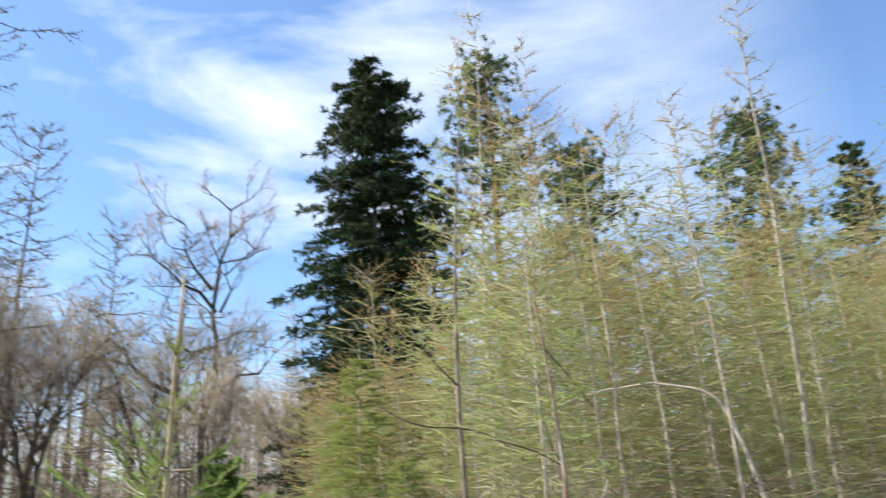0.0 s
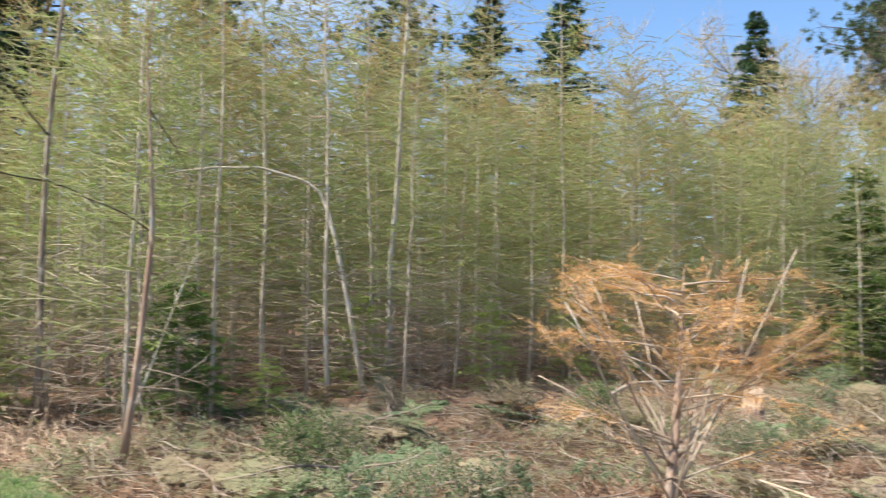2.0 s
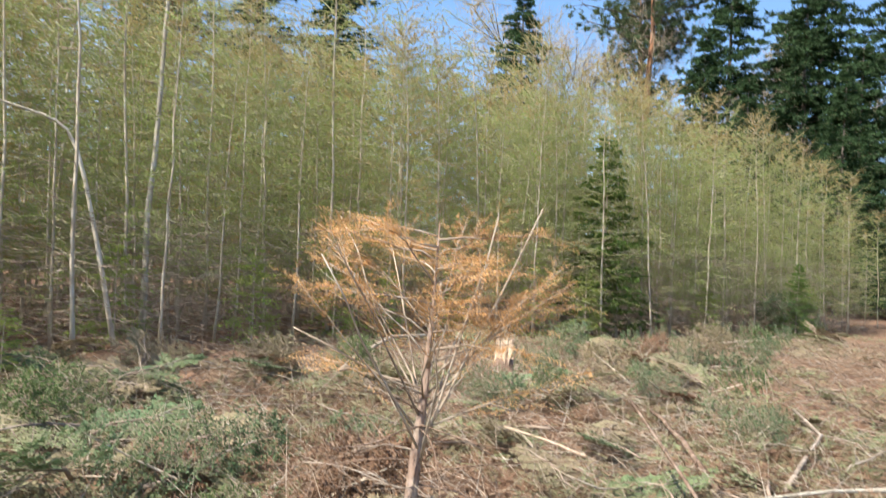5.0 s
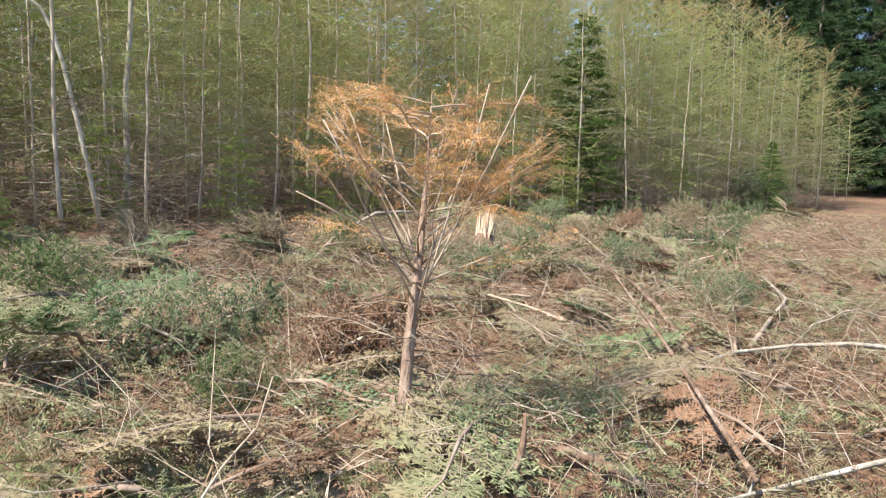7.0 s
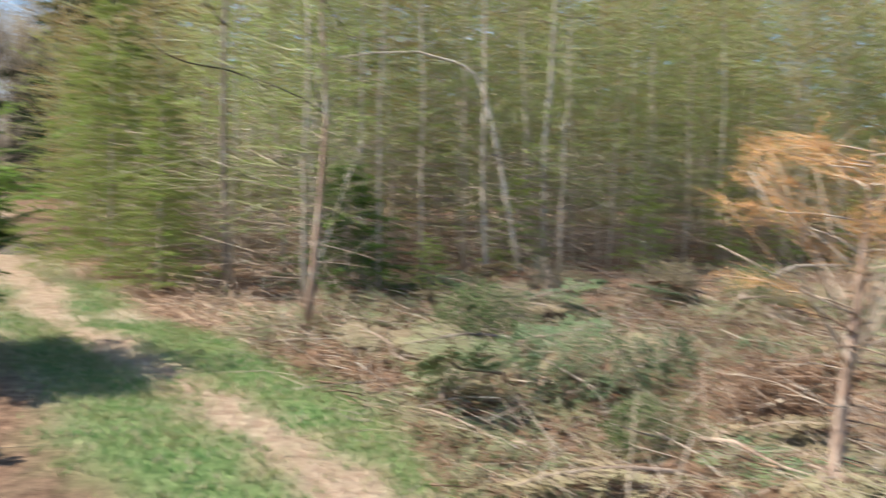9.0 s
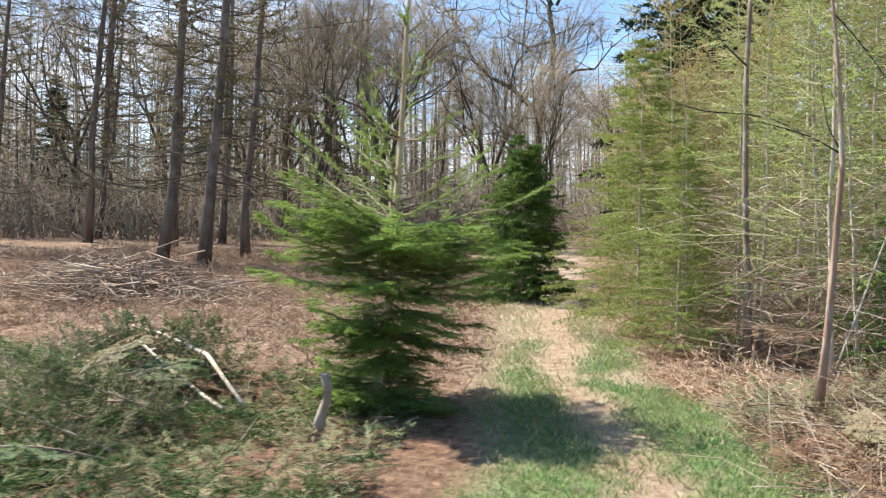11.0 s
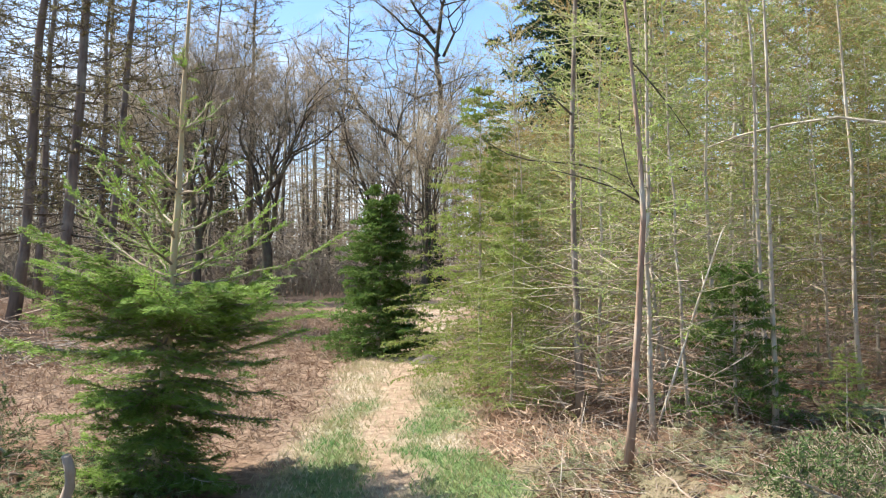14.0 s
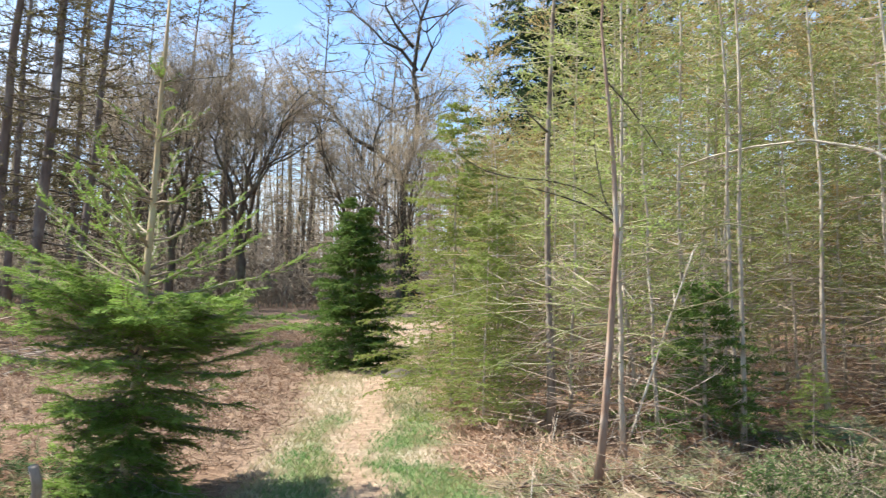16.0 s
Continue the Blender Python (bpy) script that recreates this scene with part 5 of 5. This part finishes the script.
stick("split_stick", "freshly split pale stick lying in the waste", [z_at(1.23, 2.46, 0.06), z_at(1.45, 2.5, 0.09), z_at(1.72, 2.48, 0.12)], 0.010, 0.006, M_wood, 0, 15)
stick("fallen_branch", "pale thin branch lying in the waste", [z_at(1.82, 4.06, 0.2), z_at(1.8, 3.5, 0.15), z_at(1.74, 2.97, 0.06)], 0.006, 0.007, M_grey_stick, 3, 16)
stick("fallen_branch", "short pale branch lying in the waste", [z_at(5.4, 5.75, 0.15), z_at(5.6, 5.4, 0.17), z_at(5.75, 5.0, 0.12)], 0.010, 0.015, M_wood, 0, 17)
stick("bowed_branch", "bare branch bowed into an arch beside the stump", [z_at(5.6, 9.3, 0.05), z_at(5.9, 9.3, 0.3), z_at(6.5, 9.3, 0.5), z_at(7.3, 9.3, 0.55)], 0.03, 0.018, M_grey_stick, 2, 18)
stick("root_spike", "splintered brown spike standing in the waste", [z_at(2.14, 2.05, -0.05), z_at(2.15, 2.05, 0.15), z_at(2.17, 2.05, 0.32)], 0.028, 0.006, M_red_bark, 0, 19)
stick("stake", "pale broken stick standing in the waste", [(1.09, 2.36, 0.65), (1.04, 2.38, 0.45), (0.92, 2.43, 0.3), (0.74, 2.5, -0.03)], 0.0035, 0.006, M_thin_twig, 0, 5)
stick("birch_log", "pale birch trunk lying in the waste", [z_at(-7.4, 8.2, 0.25), z_at(-6.1, 7.3, 0.33), z_at(-4.9, 6.6, 0.25), z_at(-4.1, 6.1, 0.1)], 0.012, 0.022, M_larch_bark, 8, 6, "log")
stick("birch_log", "thin pale birch trunk lying beside another", [z_at(-5.9, 6.8, 0.25), z_at(-4.9, 6.2, 0.2), z_at(-4.0, 5.7, 0.1)], 0.013, 0.022, M_larch_bark, 5, 7, "log")
stick("snag", "broken grey stub leaning by the young spruce", [(-3.05, 5.62, -0.03), (-3.03, 5.6, 0.2), (-3.0, 5.57, 0.5)], 0.045, 0.03, M_grey_stick, 2, 8)
stick("leaning_stem", "broken pale stem leaning into the larches", [z_at(0.24, 9.38, 0), (0.55, 9.36, 1.1), (0.86, 9.34, 2.05)], 0.011, 0.007, M_larch_bark, 5, 9)

rods = []
for n in range(6):
    bend = (0.1, -0.2, 0.3, 0.05, -0.1, 0.2)[n]
    rods.append(stick("dead_stick", "dry grey stick lying in the felling waste" if n % 2 else "brown dry stick lying in the felling waste",
                      [(-0.8, 0, 0), (-0.45, bend * 0.7, 0.07), (-0.05, bend * 0.8, 0.05), (0.2, bend * 1.3, 0.1), (0.5, bend * 0.6, 0.02), (0.8, -0.1, 0.06)], 0.0035 + 0.0017 * n, 0.002 + 0.0007 * n,
                      M_grey_stick if n % 2 else M_red_bark, 5, 40 + n, group="felling waste"))
# thin bare twigs that stand out of the heaps in arcs
arcs = []
for n in range(4):
    q = (0.5, 0.9, 0.35, 0.7)[n]
    arcs.append(stick("bare_twig", "thin bare pale twig arching out of the felling waste", [(0, 0, 0), (0.18, 0.05, 0.3 * q), (0.42, 0.06, 0.5 * q), (0.72, 0, 0.52 * q), (1.0, -0.08, 0.38 * q)],
                      0.0055, 0.0022, M_thin_twig if n % 2 else M_grey_stick, 7, 70 + n, group="felling waste"))
for n in range(170):
    hx, hy, hz, hr = HEAPS[(0, 1, 3, 1, 4, 10, 5, 7, 8, 6)[n % 10]]
    x, y = hx + lay.gauss(0, hr * 0.75), hy + lay.gauss(0, hr * 0.75)
    m = pose(x, y, ground_z(x, y) - 0.02, lay.gauss(0, 25), lay.gauss(-5, 15), lay.uniform(0, 360))
    if n < 4:
        arcs[n].matrix_basis = m
    elif in_waste(x, y) and math.hypot(x - 0.5, y - 0.5) > 1.9:
        copy_thing(arcs[n % 4], m @ Matrix.Scale(lay.uniform(0.6, 1.2), 4))
done = 0
while done < 290:
    x, y = (lay.uniform(-8, 22), lay.uniform(0.5, 13)) if done > 110 else (lay.uniform(0, 9), lay.uniform(0.8, 9))
    if not in_waste(x, y) or math.hypot(x, y) < 1.5 or math.hypot(x - 1, y - 1) < 1.4:
        continue
    k = lay.randrange(6)
    m = lying(x, y, lay.uniform(0.03, 0.16), 9) @ Matrix.Scale(lay.uniform(0.3, 1.0), 4)
    if done < 6:
        k = done
        rods[k].matrix_basis = lying(x, y, 0.08, 9)
    else:
        copy_thing(rods[k], m)
    done += 1

# ---- litter, bracken and grass ----
def scatter(name, label, category, material, count, box, keep, make, seed):
    gen = np.random.default_rng(seed)
    sh = Shape()
    px = gen.uniform(box[0], box[2], count)
    py = gen.uniform(box[1], box[3], count)
    ok = np.array([keep(a, b, gen) for a, b in zip(px, py)])
    px, py = px[ok], py[ok]
    pz = np.array([ground_z(a, b) for a, b in zip(px, py)])
    make(sh, np.stack([px, py, pz], 1), gen)
    ob = new(name, sh.mesh(name, material))
    return tagged(ob, label, category, kind="stuff")


def chips(sh, p, gen):
    d = gen.normal(size=p.shape) * np.array([1, 1, 0.22])
    d /= np.linalg.norm(d, axis=1)[:, None]
    l = gen.uniform(0.05, 0.28, (len(p), 1))
    p = p + np.array([0, 0, 1]) * gen.uniform(0.0, 0.09, (len(p), 1))
    sh.spikes(p - d * l / 2, p + d * l / 2, gen.uniform(0.003, 0.009, len(p)))


def fern(sh, p, gen):
    d = gen.normal(size=p.shape) * np.array([1, 1, 0.3]) + np.array([0, 0, 0.25])
    l = gen.uniform(0.15, 0.55, (len(p), 1))
    d /= np.linalg.norm(d, axis=1)[:, None]
    sh.spikes(p, p + d * l, 0.006)
    sh.needles(p, p + d * l, 6, 0.09, 0.016, 0.7, 0.05, gen)


def blades(sh, p, gen):
    sh.needles(p, p + np.array([0, 0, 0.01]), 4, 0.055, 0.008, 0.6, -0.5, gen)


def sprays(sh, p, gen):
    d = gen.normal(size=p.shape) * np.array([1, 1, 0.3]) + np.array([0, 0, 0.1])
    d /= np.linalg.norm(d, axis=1)[:, None]
    p = p + np.array([0, 0, 1]) * gen.uniform(0.0, 0.12, (len(p), 1))
    e = p + d * gen.uniform(0.08, 0.24, (len(p), 1))
    sh.spikes(p, e, 0.003)
    up = gen.normal(size=p.shape) * 0.5 + np.array([0, 0, 1])
    sh.comb(p, e, up, 14, 0.042, 0.011, gen)


def rods_small(sh, p, gen):
    d = gen.normal(size=p.shape) * np.array([1, 1, 0.3]) + np.array([0, 0, 0.12])
    d /= np.linalg.norm(d, axis=1)[:, None]
    l = gen.uniform(0.12, 0.4, (len(p), 1))
    r = gen.uniform(0.0025, 0.0055, len(p))
    m = p + d * l + np.array([0, 0, 0.04])
    d = d + gen.normal(size=p.shape) * np.array([0.4, 0.4, 0.25])
    sh.spikes(p, p + (m - p) * 1.3, r)
    sh.spikes(m, m + d * l, r * 0.8)


def patchy(a, b, g, z, lo):
    return in_waste(a, b) and noise.noise((a * 0.8, b * 0.8, z)) > lo + 0.25 * g.random()


scatter("wood_litter", "twigs, bark and chips strewn over the clearing", "litter", M_litter, 46000, (-9, 0.5, 22, 14), lambda a, b, g: in_waste(a, b) and (a > -1 or g.random() < 0.4), chips, 51)
scatter("green_litter", "broken green fir sprays strewn over the clearing", "litter", M_cut_leaf, 22000, (-9, 0.5, 24, 14), lambda a, b, g: patchy(a, b, g, 1.5, -0.1), sprays, 57)
scatter("yellow_litter", "drying yellow-green sprays strewn over the clearing", "litter", M_cut_dry, 14000, (-9, 0.5, 22, 14), lambda a, b, g: a > -1 and patchy(a, b, g, 8.5, 0.0), sprays, 58)
near_box = (-0.5, 0.9, 9.5, 9.5)
scatter("near_green_litter", "green fir sprays heaped over the felled ground", "litter", M_cut_leaf, 15000, near_box, lambda a, b, g: patchy(a, b, g, 21.5, -0.25) and math.hypot(a - 1, b - 1) > 1, sprays, 60)
scatter("near_brown_litter", "rust-brown dry sprays heaped over the felled ground", "litter", M_brown_dry, 13000, near_box, lambda a, b, g: patchy(a, b, g, 31.5, -0.2), sprays, 61)
scatter("left_litter", "green fir sprays heaped by the birch logs", "litter", M_cut_leaf, 6000, (-9, 3, -1.5, 9), lambda a, b, g: patchy(a, b, g, 41.5, -0.2), sprays, 62)
scatter("left_dark_litter", "dark green spruce sprays heaped by the birch logs", "litter", M_spruce_leaf, 14000, (-9, 3, -1.5, 9), lambda a, b, g: patchy(a, b, g, 44.5, -0.3), sprays, 64)
scatter("long_twigs", "long grey-brown twigs strewn over the felled ground", "litter", M_grey_stick, 9000, (-7, 1.2, 22, 13), lambda a, b, g: in_waste(a, b) and (a > -1 or g.random() < 0.5), rods_small, 63)
scatter("pale_twigs", "thin pale bare twigs tangled over the felled ground", "litter", M_thin_twig, 3600, near_box, lambda a, b, g: in_waste(a, b) and math.hypot(a - 1, b - 1) > 1, rods_small, 66)
scatter("floor_litter", "dry brown twigs under the larches", "litter", M_litter, 9000, (-6, 8.8, 26, 22), lambda a, b, g: in_thicket(a, b), chips, 52)
scatter("dead_bracken", "flattened pinkish-brown dead bracken", "bracken", M_straw, 26000, (-22, 5.5, -1, 24), lambda a, b, g: ground_kinds(a, b)[2] > g.random(), fern, 53)
scatter("verge_bracken", "brown dead fronds at the foot of the larches", "bracken", M_straw, 9000, (-4, 7.5, 4, 18), lambda a, b, g: 0.9 < across(a, b) < 2.2 and b > 8.0, fern, 54)
scatter("grass", "short green grass on the track", "grass", M_grass, 40000, (-5, 1.5, 3, 15), lambda a, b, g: ground_kinds(a, b)[1] > g.random(), blades, 55)
scatter("dry_grass", "bleached dry grass on the track", "grass", M_dry_grass, 50000, (-7, 3, 2, 20), lambda a, b, g: ground_kinds(a, b)[0] * (1 - 0.5 * ground_kinds(a, b)[1]) * (1 - 0.8 * ground_kinds(a, b)[3]) > g.random(), blades, 56)

# a small dark mound of earth on the track, its shadow coloured in
mound = Shape()
ml = np.linspace(0, 2 * math.pi, 14, endpoint=False)
mgen = np.random.default_rng(9)
mv, mf = [], []
for j, (r, z) in enumerate(((0.42, -0.05), (0.36, 0.08), (0.22, 0.17), (0.08, 0.21))):
    for t in ml:
        q = r * (1 + 0.2 * mgen.normal())
        mv.append((q * math.cos(t) * 1.25, q * math.sin(t) * 0.8, z * (1 + 0.15 * mgen.normal())))
for j in range(3):
    for i in range(14):
        a, b = j * 14 + i, j * 14 + (i + 1) % 14
        mf += [(a, b, b + 14), (a, b + 14, a + 14)]
mf += [(42, 42 + i, 43 + i) for i in range(1, 13)]
mound.add(mv, mf)
md = new("earth_mound", mound.mesh("earth_mound", M_oak_bark, True))
md.matrix_basis = stand(-3.75, 14.4, 0, (0, 0), 0.75, 0.05)
tagged(md, "low dark mound of earth and turf on the track, its shadow in the colour", "mound")
